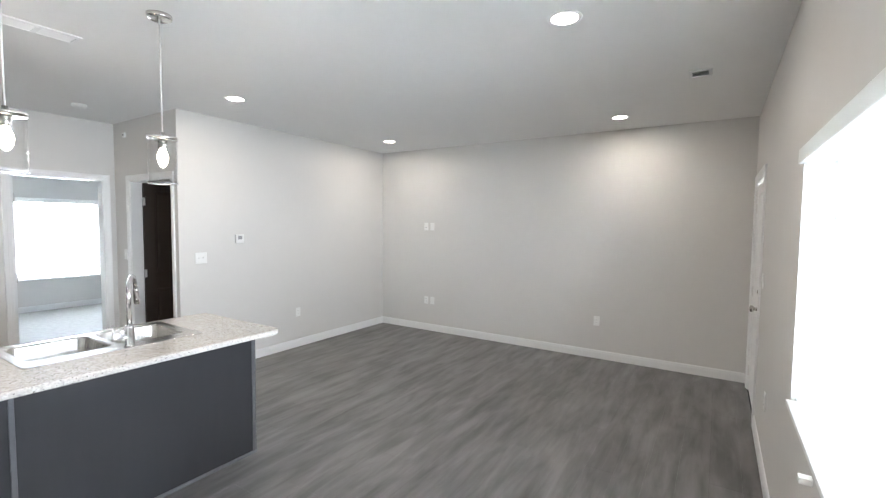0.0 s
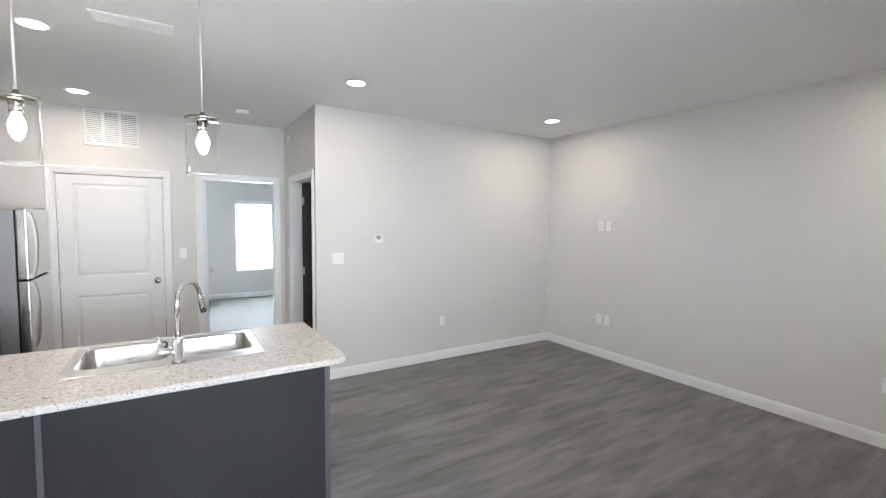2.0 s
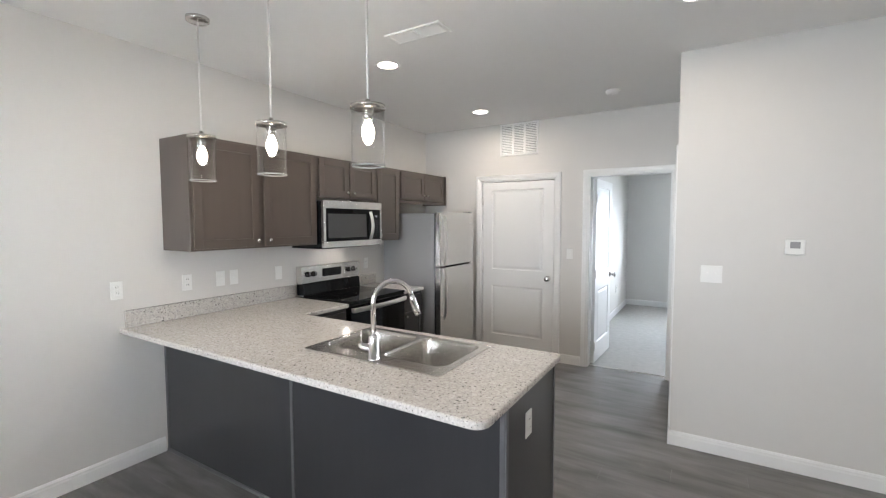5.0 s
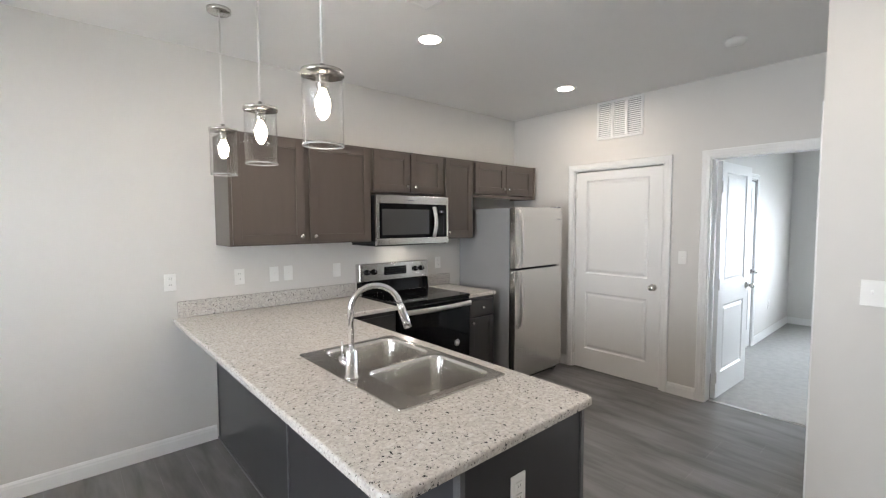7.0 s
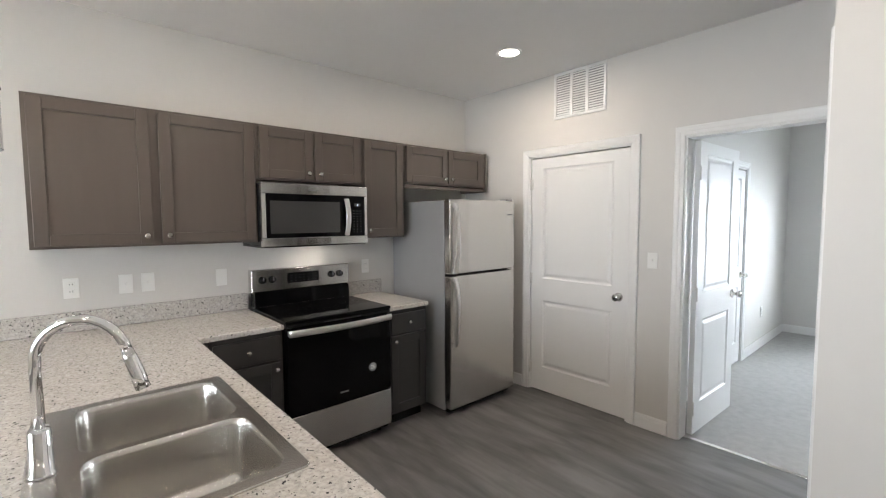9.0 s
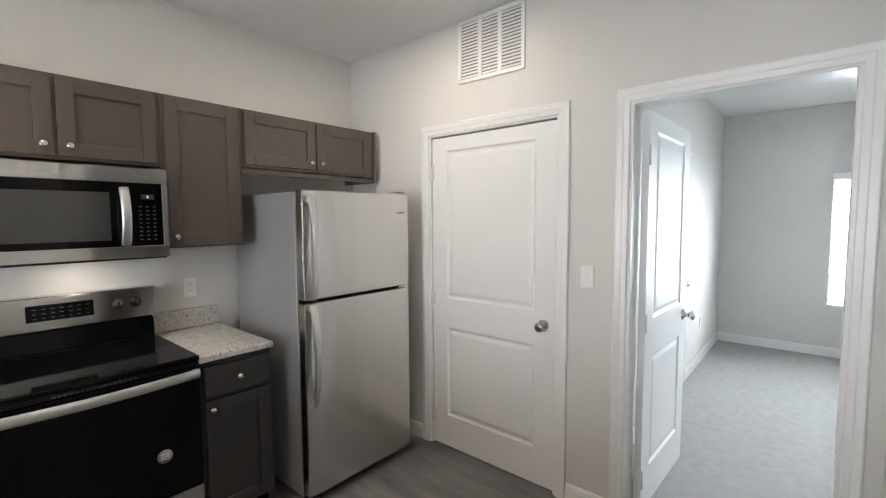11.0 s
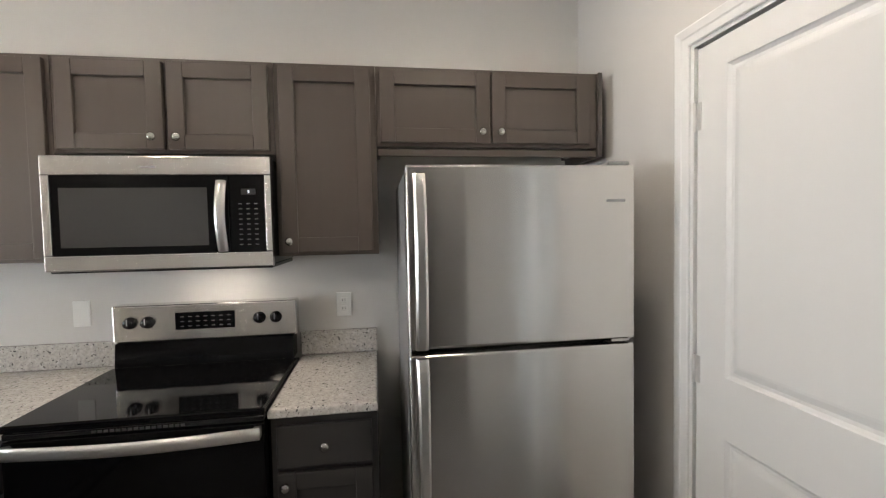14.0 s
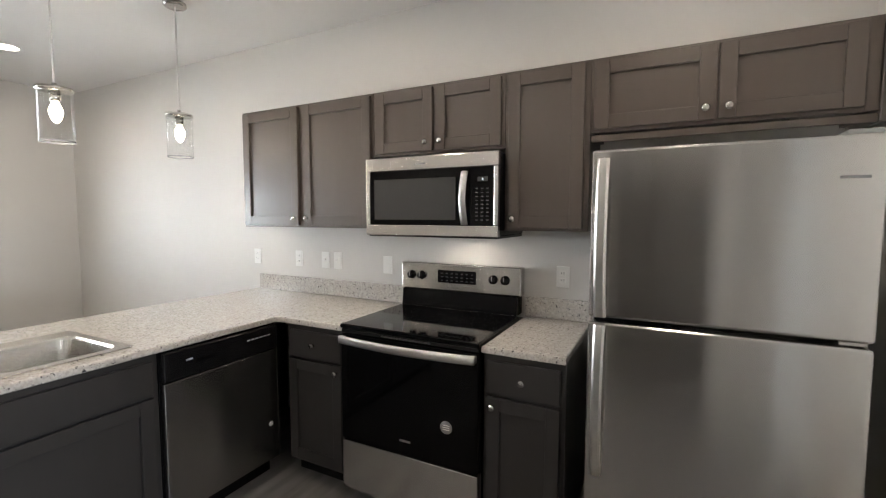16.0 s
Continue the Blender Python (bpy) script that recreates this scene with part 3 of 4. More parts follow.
def upper(x0, x1, z0, doors, label, name="wall_cabinet"):
    ob = thing(name, ((x0 + x1) / 2, SOUTH, z0), label, "cabinet", G)
    lo, hi = min(x0, x1) + 0.0005, max(x0, x1) - 0.0005
    for a, b in ((lo, lo + 0.016), (hi - 0.016, hi)):
        part("side_panel", box(a, b, SOUTH + 0.001, UF - 0.02, z0, UP), CAB, ob)
    part("top_panel", box(lo + 0.016, hi - 0.016, SOUTH + 0.001, UF - 0.02, UP - 0.016, UP), CAB, ob)
    part("bottom_panel", box(lo + 0.016, hi - 0.016, SOUTH + 0.001, UF - 0.02, z0 + 0.022, z0 + 0.036), CAB, ob)
    part("back_panel", box(lo + 0.016, hi - 0.016, SOUTH + 0.001, SOUTH + 0.010, z0 + 0.036, UP - 0.016), CAB, ob)
    bm = bmesh.new()
    for a, b in ((lo, lo + 0.038), (hi - 0.038, hi)):
        add_box(bm, a, b, UF - 0.02, UF, z0, UP, 0.001, 1)
    for a, b in ((z0, z0 + 0.038), (UP - 0.038, UP)):
        add_box(bm, lo + 0.038, hi - 0.038, UF - 0.02, UF, a, b, 0.001, 1)
    if len(doors) == 2:
        m = (doors[0][1] + doors[1][0]) / 2
        add_box(bm, m - 0.03, m + 0.03, UF - 0.02, UF, z0 + 0.038, UP - 0.038, 0.001, 1)
    part("face_frame", bm, CAB, ob)
    for a, b, ku in doors:
        shaker(fu, a, b, z0 + 0.014, UP - 0.016, ob, (ku, z0 + 0.058))
    return ob


upper(-1.045, -2.122, UPLOW, [(-1.064, -1.553, -1.524), (-1.597, -2.106, -1.628)], LAB)
upper(-2.122, -2.898, 1.802, [(-2.143, -2.503, -2.468), (-2.519, -2.880, -2.554)], "short dark grey-brown wall cabinet above the microwave")
upper(-2.898, -3.292, UPLOW, [(-2.918, -3.268, -2.946)], "narrow dark grey-brown wall cabinet with one shaker door")
ob = upper(-3.292, -4.246, 1.838, [(-3.310, -3.761, -3.727), (-3.771, -4.203, -3.805)], "short dark grey-brown wall cabinet above the refrigerator")
part("filler", box(-4.176, -4.2085, UF - 0.019, UF - 0.001, 1.835, UP - 0.004), CAB, ob)
part("end_panel", box(-4.247, -4.266, SOUTH + 0.001, UF + 0.012, 1.80, UP + 0.004, 0.002, 1), CAB, ob)
part("light_rail", box(-3.296, -4.246, UF - 0.020, UF - 0.004, 1.800, 1.829, 0.002, 1), CAB, ob)

LF, CT, CTH = 0.876, 0.914, 0.032
CB = CT - CTH - 0.001
fl = faced("+y", LF)
G = "base cabinets"


def base_south(x0, x1, label, knob_u):
    lo, hi = sorted((x0, x1))
    ob = thing("base_cabinet", ((lo + hi) / 2, SOUTH + 0.3, 0), label, "cabinet", G)
    bm = box(lo, hi, SOUTH + 0.016, LF - 0.001, 0.10, CB)
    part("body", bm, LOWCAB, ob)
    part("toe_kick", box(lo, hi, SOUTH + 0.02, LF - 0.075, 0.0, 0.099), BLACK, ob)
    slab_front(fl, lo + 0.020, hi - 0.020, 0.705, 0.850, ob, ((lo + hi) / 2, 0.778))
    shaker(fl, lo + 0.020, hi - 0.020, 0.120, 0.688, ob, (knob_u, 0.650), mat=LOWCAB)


base_south(-2.916, -3.270, "dark charcoal base cabinet with one drawer and door", -2.963)
base_south(-1.738, -2.146, "dark charcoal corner base cabinet with drawer and door", -2.098)

PF, PB, PEND_Y = -1.655, -1.022, 2.786
fp = faced("-x", PF)
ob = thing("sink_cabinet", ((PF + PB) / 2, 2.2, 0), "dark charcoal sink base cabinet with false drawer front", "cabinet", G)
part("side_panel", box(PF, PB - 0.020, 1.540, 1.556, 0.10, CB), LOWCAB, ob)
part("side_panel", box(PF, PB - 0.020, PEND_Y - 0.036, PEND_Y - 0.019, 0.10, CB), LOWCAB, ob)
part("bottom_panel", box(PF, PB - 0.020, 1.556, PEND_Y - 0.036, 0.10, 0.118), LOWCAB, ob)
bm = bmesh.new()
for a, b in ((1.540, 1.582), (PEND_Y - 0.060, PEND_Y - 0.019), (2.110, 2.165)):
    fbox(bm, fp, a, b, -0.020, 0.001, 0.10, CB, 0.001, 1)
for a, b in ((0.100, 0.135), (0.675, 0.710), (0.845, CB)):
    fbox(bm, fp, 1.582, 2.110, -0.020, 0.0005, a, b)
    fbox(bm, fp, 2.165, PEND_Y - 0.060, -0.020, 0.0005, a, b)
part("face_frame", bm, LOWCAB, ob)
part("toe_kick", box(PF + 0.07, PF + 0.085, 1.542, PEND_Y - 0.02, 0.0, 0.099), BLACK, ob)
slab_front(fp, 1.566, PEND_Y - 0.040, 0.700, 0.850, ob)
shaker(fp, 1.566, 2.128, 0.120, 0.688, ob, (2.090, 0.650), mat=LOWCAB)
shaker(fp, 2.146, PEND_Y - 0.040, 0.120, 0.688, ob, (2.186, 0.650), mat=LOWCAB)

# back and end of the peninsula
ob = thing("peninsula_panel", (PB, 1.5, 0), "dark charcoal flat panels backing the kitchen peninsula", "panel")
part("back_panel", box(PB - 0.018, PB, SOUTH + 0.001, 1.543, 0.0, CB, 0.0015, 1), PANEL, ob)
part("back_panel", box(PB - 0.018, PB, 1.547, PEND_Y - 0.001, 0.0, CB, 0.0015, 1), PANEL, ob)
part("seam_strip", box(PB, PB + 0.006, 1.534, 1.556, 0.022, CB, 0.002, 1), STRIP_LIT, ob)
part("corner_strip", box(PB - 0.016, PB + 0.006, PEND_Y + 0.0015, PEND_Y + 0.008, 0.0, CB, 0.002, 1), STRIP_LIT, ob)
part("corner_strip", box(PB + 0.0005, PB + 0.006, PEND_Y - 0.022, PEND_Y + 0.001, 0.022, CB, 0.002, 1), STRIP_LIT, ob)
part("corner_strip", box(PB, PB + 0.006, SOUTH + 0.016, SOUTH + 0.036, 0.022, CB, 0.002, 1), STRIP_LIT, ob)
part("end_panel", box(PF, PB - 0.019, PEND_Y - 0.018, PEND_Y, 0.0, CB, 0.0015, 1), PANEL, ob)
part("corner_strip", box(PF - 0.004, PF + 0.018, PEND_Y + 0.0005, PEND_Y + 0.006, 0.0, CB, 0.002, 1), STRIP_LIT, ob)
part("shoe_moulding", box(PB + 0.0005, PB + 0.012, SOUTH + 0.016, PEND_Y + 0.004, 0.0, 0.020, 0.004), STRIP_LIT, ob, "thin dark shoe moulding along the floor, lightened for its reflection")

# ---- countertops ----
from mathutils.geometry import tessellate_polygon


def arc(cx, cy, r, a0, a1, n=7):
    return [(cx + r * math.cos(radians(a0 + (a1 - a0) * i / (n - 1))), cy + r * math.sin(radians(a0 + (a1 - a0) * i / (n - 1)))) for i in range(n)]


def rounded(x0, x1, y0, y1, r, n=7):
    return arc(x1 - r, y1 - r, r, 0, 90, n) + arc(x0 + r, y1 - r, r, 90, 180, n) + arc(x0 + r, y0 + r, r, 180, 270, n) + arc(x1 - r, y0 + r, r, 270, 360, n)


def inset(loop, d):
    """The loop (counter-clockwise) moved inwards by d."""
    out, n = [], len(loop)
    for i in range(n):
        a, p, b = Vector(loop[i - 1]), Vector(loop[i]), Vector(loop[(i + 1) % n])
        e, g = (p - a).normalized(), (b - p).normalized()
        m = Vector((-e.y - g.y, e.x + g.x))
        k = m.length_squared
        out.append(tuple(p + m * (2 * d / k) if k > 1e-9 else p))
    return out


def slab(outer, holes, z0, z1, edge):
    """A slab with an eased top edge and holes through it."""
    bm = bmesh.new()
    loops_top = [inset(outer, edge)] + holes

    def cap(loops, z, flip):
        flat = [v for lp in loops for v in lp]
        vs = [bm.verts.new((x, y, z)) for x, y in flat]
        for t in tessellate_polygon([[Vector((x, y, 0)) for x, y in lp] for lp in loops]):
            try:
                bm.faces.new([vs[i] for i in t])
            except ValueError:
                pass
        return vs

    top = cap(loops_top, z1, False)
    bot = cap([inset(outer, edge * 0.5)] + holes, z0, True)
    n = len(outer)
    rim = [bm.verts.new((*inset(outer, edge * 0.3)[i], z1 - edge * 0.3)) for i in range(n)]
    side = [bm.verts.new((*outer[i], z1 - edge)) for i in range(n)]
    side2 = [bm.verts.new((*outer[i], z0 + edge * 0.5)) for i in range(n)]
    for ra, rb in ((top[:n], rim), (rim, side), (side, side2), (side2, bot[:n])):
        for i in range(n):
            bm.faces.new((ra[i], ra[(i + 1) % n], rb[(i + 1) % n], rb[i]))
    k = n
    for h in holes:
        m = len(h)
        for i in range(m):
            bm.faces.new((top[k + i], top[k + (i + 1) % m], bot[k + (i + 1) % m], bot[k + i]))
        k += m
    bmesh.ops.recalc_face_normals(bm, faces=bm.faces[:])
    return bm


CX0, CX1, CY1, CFRONT = -1.683, -0.760, 2.818, 0.905
SKX0, SKX1, SKY0, SKY1 = -1.610, -1.060, 1.600, 2.456
outer = [(-2.147, SOUTH + 0.001), (CX1, SOUTH + 0.001)] + arc(CX1 - 0.06, CY1 - 0.06, 0.06, 0, 90) + arc(CX0 + 0.025, CY1 - 0.025, 0.025, 90, 180, 5) + [(CX0, CFRONT + 0.03)] + arc(CX0 - 0.03, CFRONT + 0.03, 0.03, 0, -90, 6)[1:] + [(-2.147, CFRONT)]
hole = rounded(SKX0 + 0.012, SKX1 - 0.012, SKY0 + 0.012, SKY1 - 0.012, 0.03)
solid("countertop", slab(outer, [hole], CT - CTH, CT, 0.008), GRANITE, (CX1, SOUTH, CT - CTH), "speckled grey and beige granite worktop with rounded corners", "countertop", "countertops")
solid("countertop", slab([(-3.272, SOUTH + 0.001), (-2.914, SOUTH + 0.001), (-2.914, CFRONT), (-3.272, CFRONT)], [], CT - CTH, CT, 0.008), GRANITE, (-3.0, SOUTH, CT - CTH), "short speckled granite worktop beside the range", "countertop", "countertops")
solid("backsplash", box(-2.147, -0.790, SOUTH + 0.001, SOUTH + 0.021, CT + 0.001, CT + 0.112, 0.003), GRANITE, (-1.5, SOUTH, CT), "low speckled granite backsplash along the wall", "backsplash", "countertops")
solid("backsplash", box(-3.272, -2.914, SOUTH + 0.001, SOUTH + 0.021, CT + 0.001, CT + 0.112, 0.003), GRANITE, (-3.0, SOUTH, CT), "short speckled granite backsplash beside the range", "backsplash", "countertops")

# ---- sink and faucet ----
sink = thing("kitchen_sink", ((SKX0 + SKX1) / 2, (SKY0 + SKY1) / 2, CT), "double-bowl stainless steel drop-in sink", "sink")
BOWLS = [(SKX0 + 0.040, SKX1 - 0.105, SKY0 + 0.040, 2.014), (SKX0 + 0.040, SKX1 - 0.105, 2.042, SKY1 - 0.040)]
rim_loop = rounded(SKX0, SKX1, SKY0, SKY1, 0.02)
part("rim", slab(rim_loop, [rounded(*b, 0.055) for b in BOWLS], CT + 0.0005, CT + 0.006, 0.003), SINK, sink)
for b in BOWLS:
    bm = bmesh.new()
    rings = []
    for d, z, r in ((0.0, 0.006, 0.055), (0.003, 0.000, 0.053), (0.006, -0.010, 0.052), (0.014, -0.150, 0.050), (0.020, -0.175, 0.050), (0.038, -0.190, 0.045), (0.100, -0.194, 0.040)):
        rings.append([bm.verts.new((x, y, CT + z)) for x, y in rounded(b[0] + d, b[1] - d, b[2] + d, b[3] - d, r)])
    for p, q in zip(rings, rings[1:]):
        for i in range(len(p)):
            bm.faces.new((p[i], p[(i + 1) % len(p)], q[(i + 1) % len(p)], q[i])).smooth = True
    bm.faces.new(rings[-1])
    bmesh.ops.recalc_face_normals(bm, faces=bm.faces[:])
    bmesh.ops.reverse_faces(bm, faces=bm.faces[:])
    bowl = part("bowl", bm, SINK, sink)
    part("drain", lathe([(0.0, 0.004), (0.030, 0.003), (0.040, 0.006), (0.046, 0.002), (0.046, -0.002)], Matrix.Translation(((b[0] + b[1]) / 2, (b[2] + b[3]) / 2, CT - 0.193)), 20), NICKEL, bowl, "round steel drain strainer")

FX, FY = -1.095, 2.060
faucet = thing("kitchen_faucet", (FX, FY, CT + 0.007), "tall chrome gooseneck pull-down faucet", "faucet")
part("base", lathe([(0.0, 0.0), (0.030, 0.0), (0.030, 0.006), (0.025, 0.010), (0.024, 0.110), (0.020, 0.118), (0.0, 0.118)], Matrix.Translation((FX, FY, CT + 0.007))), CHROME, faucet)
dx, dy = -0.85, 0.53
R = 0.102
pts = [(FX, FY, CT + 0.10), (FX, FY, CT + 0.285)]
for i in range(1, 15):
    a = math.pi * (1 - i / 14 * 0.93)
    s = R + R * math.cos(a)
    pts.append((FX + dx * s, FY + dy * s, CT + 0.285 + R * math.sin(a)))
end = Vector(pts[-1])
way = (end - Vector(pts[-2])).normalized()
part("gooseneck", tube(pts, 0.0125), CHROME, faucet)
part("spray_head", tube([end, end + way * 0.02, end + way * 0.07, end + way * 0.105], [0.0135, 0.016, 0.0175, 0.0165]), CHROME, faucet)
lv = part("lever", tube([(FX, FY - 0.018, CT + 0.062), (FX, FY - 0.070, CT + 0.062), (FX, FY - 0.086, CT + 0.062)], [0.018, 0.018, 0.017]), CHROME, faucet)
part("lever_pin", tube([(FX, FY - 0.078, CT + 0.075), (FX - 0.002, FY - 0.080, CT + 0.11), (FX - 0.004, FY - 0.082, CT + 0.140)], [0.005, 0.0045, 0.004]), CHROME, lv)

# ---- dishwasher ----
ob = thing("dishwasher", (PF, 1.33, 0), "black and stainless steel built-in dishwasher", "dishwasher")
part("tub", box(PF, PB - 0.03, 0.905, 1.535, 0.10, CB), BLACK, ob)
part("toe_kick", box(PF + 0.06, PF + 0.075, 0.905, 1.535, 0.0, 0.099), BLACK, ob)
part("door", fbox(bmesh.new(), fp, 0.910, 1.530, 0.001, 0.030, 0.115, 0.735, 0.004), STEEL_DARKENED, ob, "brushed stainless steel door, darkened for the dark room it reflects")
con = part("console", fbox(bmesh.new(), fp, 0.910, 1.530, 0.001, 0.034, 0.740, 0.872, 0.006), BLACK, ob, "glossy black control console")
part("grip", fbox(bmesh.new(), fp, 1.29, 1.39, 0.0335, 0.037, 0.795, 0.812, 0.0015, 1), BLACKGLASS, con)
for i in range(6):
    part("button", fbox(bmesh.new(), fp, 0.96 + i * 0.026, 0.976 + i * 0.026, 0.0335, 0.0355, 0.822, 0.827), MARK, con)
part("badge", fbox(bmesh.new(), fp, 1.40, 1.43, 0.0335, 0.0352, 0.815, 0.823), MARK, con)
part("sticker", lathe([(0.0, 0.0), (0.014, 0.0), (0.014, 0.001), (0.0, 0.001)], fturn(fp, 0.965, 0.0305, 0.32)), PLASTIC, ob, "small round white sticker")
solid("filler_strip", box(PF - 0.001, PF + 0.02, 0.880, 0.903, 0.10, CB), LOWCAB, (PF, 1.0, 0.1), "narrow dark filler strip at the corner", "filler")

# ---- range ----
RX0, RX1, RY, RF = -2.910, -2.151, SOUTH + 0.02, 0.918
ob = thing("range", (-2.528, 0.65, 0), "freestanding stainless steel electric range with black glass top", "range")
fr = faced("+y", RF)
part("body", box(RX0 + 0.003, RX1 - 0.003, RY, RF - 0.05, 0.03, 0.905), BLACK, ob)
for x in (RX0 + 0.05, RX1 - 0.05):
    for y in (RY + 0.05, RF - 0.10):
        part("foot", lathe([(0.0, 0.0), (0.018, 0.0), (0.016, 0.03), (0.0, 0.03)], Matrix.Translation((x, y, 0)), 12), BLACK, ob)
top = part("cooktop", box(RX0, RX1, RY + 0.09, RF + 0.006, 0.906, 0.930, 0.006), BLACKGLASS, ob, "glossy black ceramic cooktop")
bg = bmesh.new()
prof = [(RY, 0.93), (RY + 0.095, 0.93), (RY + 0.085, 1.03), (RY, 1.03)]
ends = [[bg.verts.new((x, y, z)) for y, z in prof] for x in (RX0 + 0.012, RX1 - 0.012)]
for i in range(4):
    bg.faces.new((ends[0][i], ends[0][(i + 1) % 4], ends[1][(i + 1) % 4], ends[1][i]))
bg.faces.new(ends[0]), bg.faces.new(ends[1])
bmesh.ops.recalc_face_normals(bg, faces=bg.faces[:])
part("backguard_base", bg, BLACKGLASS, ob)
part("backguard", box(RX0 - 0.002, RX1 + 0.002, RY, RY + 0.075, 1.031, 1.192, 0.008, 3), STEEL, ob, "brushed stainless steel control panel")
fg = faced("+y", RY + 0.0755)
disp = part("display", fbox(bmesh.new(), fg, -2.648, -2.403, 0.0, 0.004, 1.080, 1.155, 0.001, 1), BLACKGLASS, ob, "black touch control display")
for i in range(7):
    for j in range(3):
        part("key", fbox(bmesh.new(), fg, -2.631 + i * 0.032, -2.617 + i * 0.032, 0.0041, 0.0047, 1.093 + j * 0.021, 1.096 + j * 0.021), KEYPRINT, disp)
for x in (-2.223, -2.293, -2.753, -2.823):
    kn = part("control_knob", lathe([(0.0, 0.0), (0.026, 0.0), (0.026, 0.004), (0.022, 0.006), (0.020, 0.026), (0.017, 0.029), (0.0, 0.029)], fturn(fg, x, 0.0, 1.118)), BLACK, ob, "black round control knob")
    part("pointer", fbox(bmesh.new(), fg, x - 0.002, x + 0.002, 0.029, 0.031, 1.112, 1.138), MARK, kn)
part("vent_trim", fbox(bmesh.new(), fr, RX0 + 0.004, RX1 - 0.004, -0.045, 0.0, 0.884, 0.904, 0.003), BLACK, ob)
for i in range(16):
    part("vent_slot", fbox(bmesh.new(), fr, -2.668 + i * 0.017, -2.656 + i * 0.017, 0.0, 0.0012, 0.889, 0.897), SLOT, ob)
part("oven_door", fbox(bmesh.new(), fr, RX0 + 0.004, RX1 - 0.004, -0.048, 0.004, 0.336, 0.880, 0.004), BLACKGLASS, ob, "black glass oven door")
hp = [fr(RX1 - 0.012 - (RX1 - RX0 - 0.024) * i / 16, 0.028 + 0.030 * math.sin(math.pi * i / 16), 0.856) for i in range(17)]
part("oven_handle", tube(hp, 0.021, 14, 0.38, (0, 0, 1)), HANDLE, ob, "bowed stainless steel handle")
for u in (RX0 + 0.022, RX1 - 0.022):
    part("handle_post", fbox(bmesh.new(), fr, u - 0.012, u + 0.012, 0.003, 0.034, 0.840, 0.872, 0.003), HANDLE, ob)
part("storage_drawer", fbox(bmesh.new(), fr, RX0 + 0.004, RX1 - 0.004, -0.048, 0.004, 0.070, 0.328, 0.005), STEEL, ob, "stainless steel storage drawer")
st = part("sticker", lathe([(0.0, 0.0), (0.030, 0.0), (0.030, 0.0012), (0.0, 0.0012)], fturn(fr, -2.753, 0.0045, 0.520), 28), MARK, ob, "round silver and black sticker")
for dz in (-0.010, 0.0, 0.010):
    part("print", fbox(bmesh.new(), fr, -2.770, -2.736, 0.0058, 0.0064, 0.518 + dz, 0.522 + dz), PLASTIC, st)
part("badge", fbox(bmesh.new(), fr, -2.563, -2.503, 0.0043, 0.0052, 0.398, 0.408), MARK, ob, "small grey maker's mark")

# ---- microwave ----
MX0, MX1, MZ0, MZ1, MF = -2.894, -2.122, 1.366, 1.782, 0.628
ob = thing("microwave", (-2.508, 0.5, MZ0), "stainless steel over-the-range microwave with black window", "microwave")
fm = faced("+y", MF)
part("case", box(MX0 + 0.004, MX1 - 0.004, SOUTH + 0.002, MF - 0.001, MZ0 + 0.012, MZ1 - 0.002, 0.003), BLACK, ob)
part("underside", box(MX0 + 0.006, MX1 - 0.006, SOUTH + 0.004, MF + 0.01, MZ0 - 0.004, MZ0 + 0.011, 0.003), BLACK, ob)
part("lamp_lens", box(-2.648, -2.548, 0.40, 0.48, MZ0 - 0.008, MZ0 - 0.0045), GLOW, ob, "lit cooktop lamp lens")
bm = bmesh.new()
for u0, u1, v0, v1 in ((MX0, MX1, MZ1 - 0.070, MZ1), (MX0, MX1, MZ0 + 0.004, MZ0 + 0.060), (MX0, MX0 + 0.024, MZ0 + 0.060, MZ1 - 0.070), (MX1 - 0.028, MX1, MZ0 + 0.060, MZ1 - 0.070)):
    fbox(bm, fm, u0, u1, 0.0, 0.030, v0, v1, 0.004, 2)
part("front_frame", bm, STEEL, ob, "brushed stainless steel frame")
part("door_glass", fbox(bmesh.new(), fm, -2.742, MX1 - 0.0285, 0.0, 0.026, MZ0 + 0.0605, MZ1 - 0.0705, 0.002, 1), BLACKGLASS, ob, "black glass door")
part("door_window", fbox(bmesh.new(), fm, -2.668, MX1 - 0.055, 0.0262, 0.0275, MZ0 + 0.088, MZ1 - 0.115), MWGLASS, ob, "grey screened window")
pn = part("control_panel", fbox(bmesh.new(), fm, MX0 + 0.0245, -2.745, 0.0, 0.026, MZ0 + 0.0605, MZ1 - 0.0705, 0.002, 1), BLACKGLASS, ob, "black keypad panel")
part("readout", fbox(bmesh.new(), fm, -2.838, -2.786, 0.0261, 0.0268, 1.640, 1.662), SLOT, pn)
part("digit", fbox(bmesh.new(), fm, -2.816, -2.810, 0.0269, 0.0275, 1.646, 1.656), LIT, pn)
for i in range(3):
    for j in range(9):
        part("key", fbox(bmesh.new(), fm, -2.844 + i * 0.028, -2.832 + i * 0.028, 0.0261, 0.0267, 1.452 + j * 0.019, 1.456 + j * 0.019), KEYPRINT, pn)
hp = [fm(-2.720, 0.034 + 0.030 * math.sin(math.pi * i / 14), 1.432 + 0.258 * i / 14) for i in range(15)]
part("handle", tube(hp, 0.019, 14, 0.5, (1, 0, 0)), HANDLE, ob, "bowed stainless steel handle")
part("badge", fbox(bmesh.new(), fm, -2.498, -2.438, 0.0302, 0.0308, 1.738, 1.746), GREYSIDE, ob)

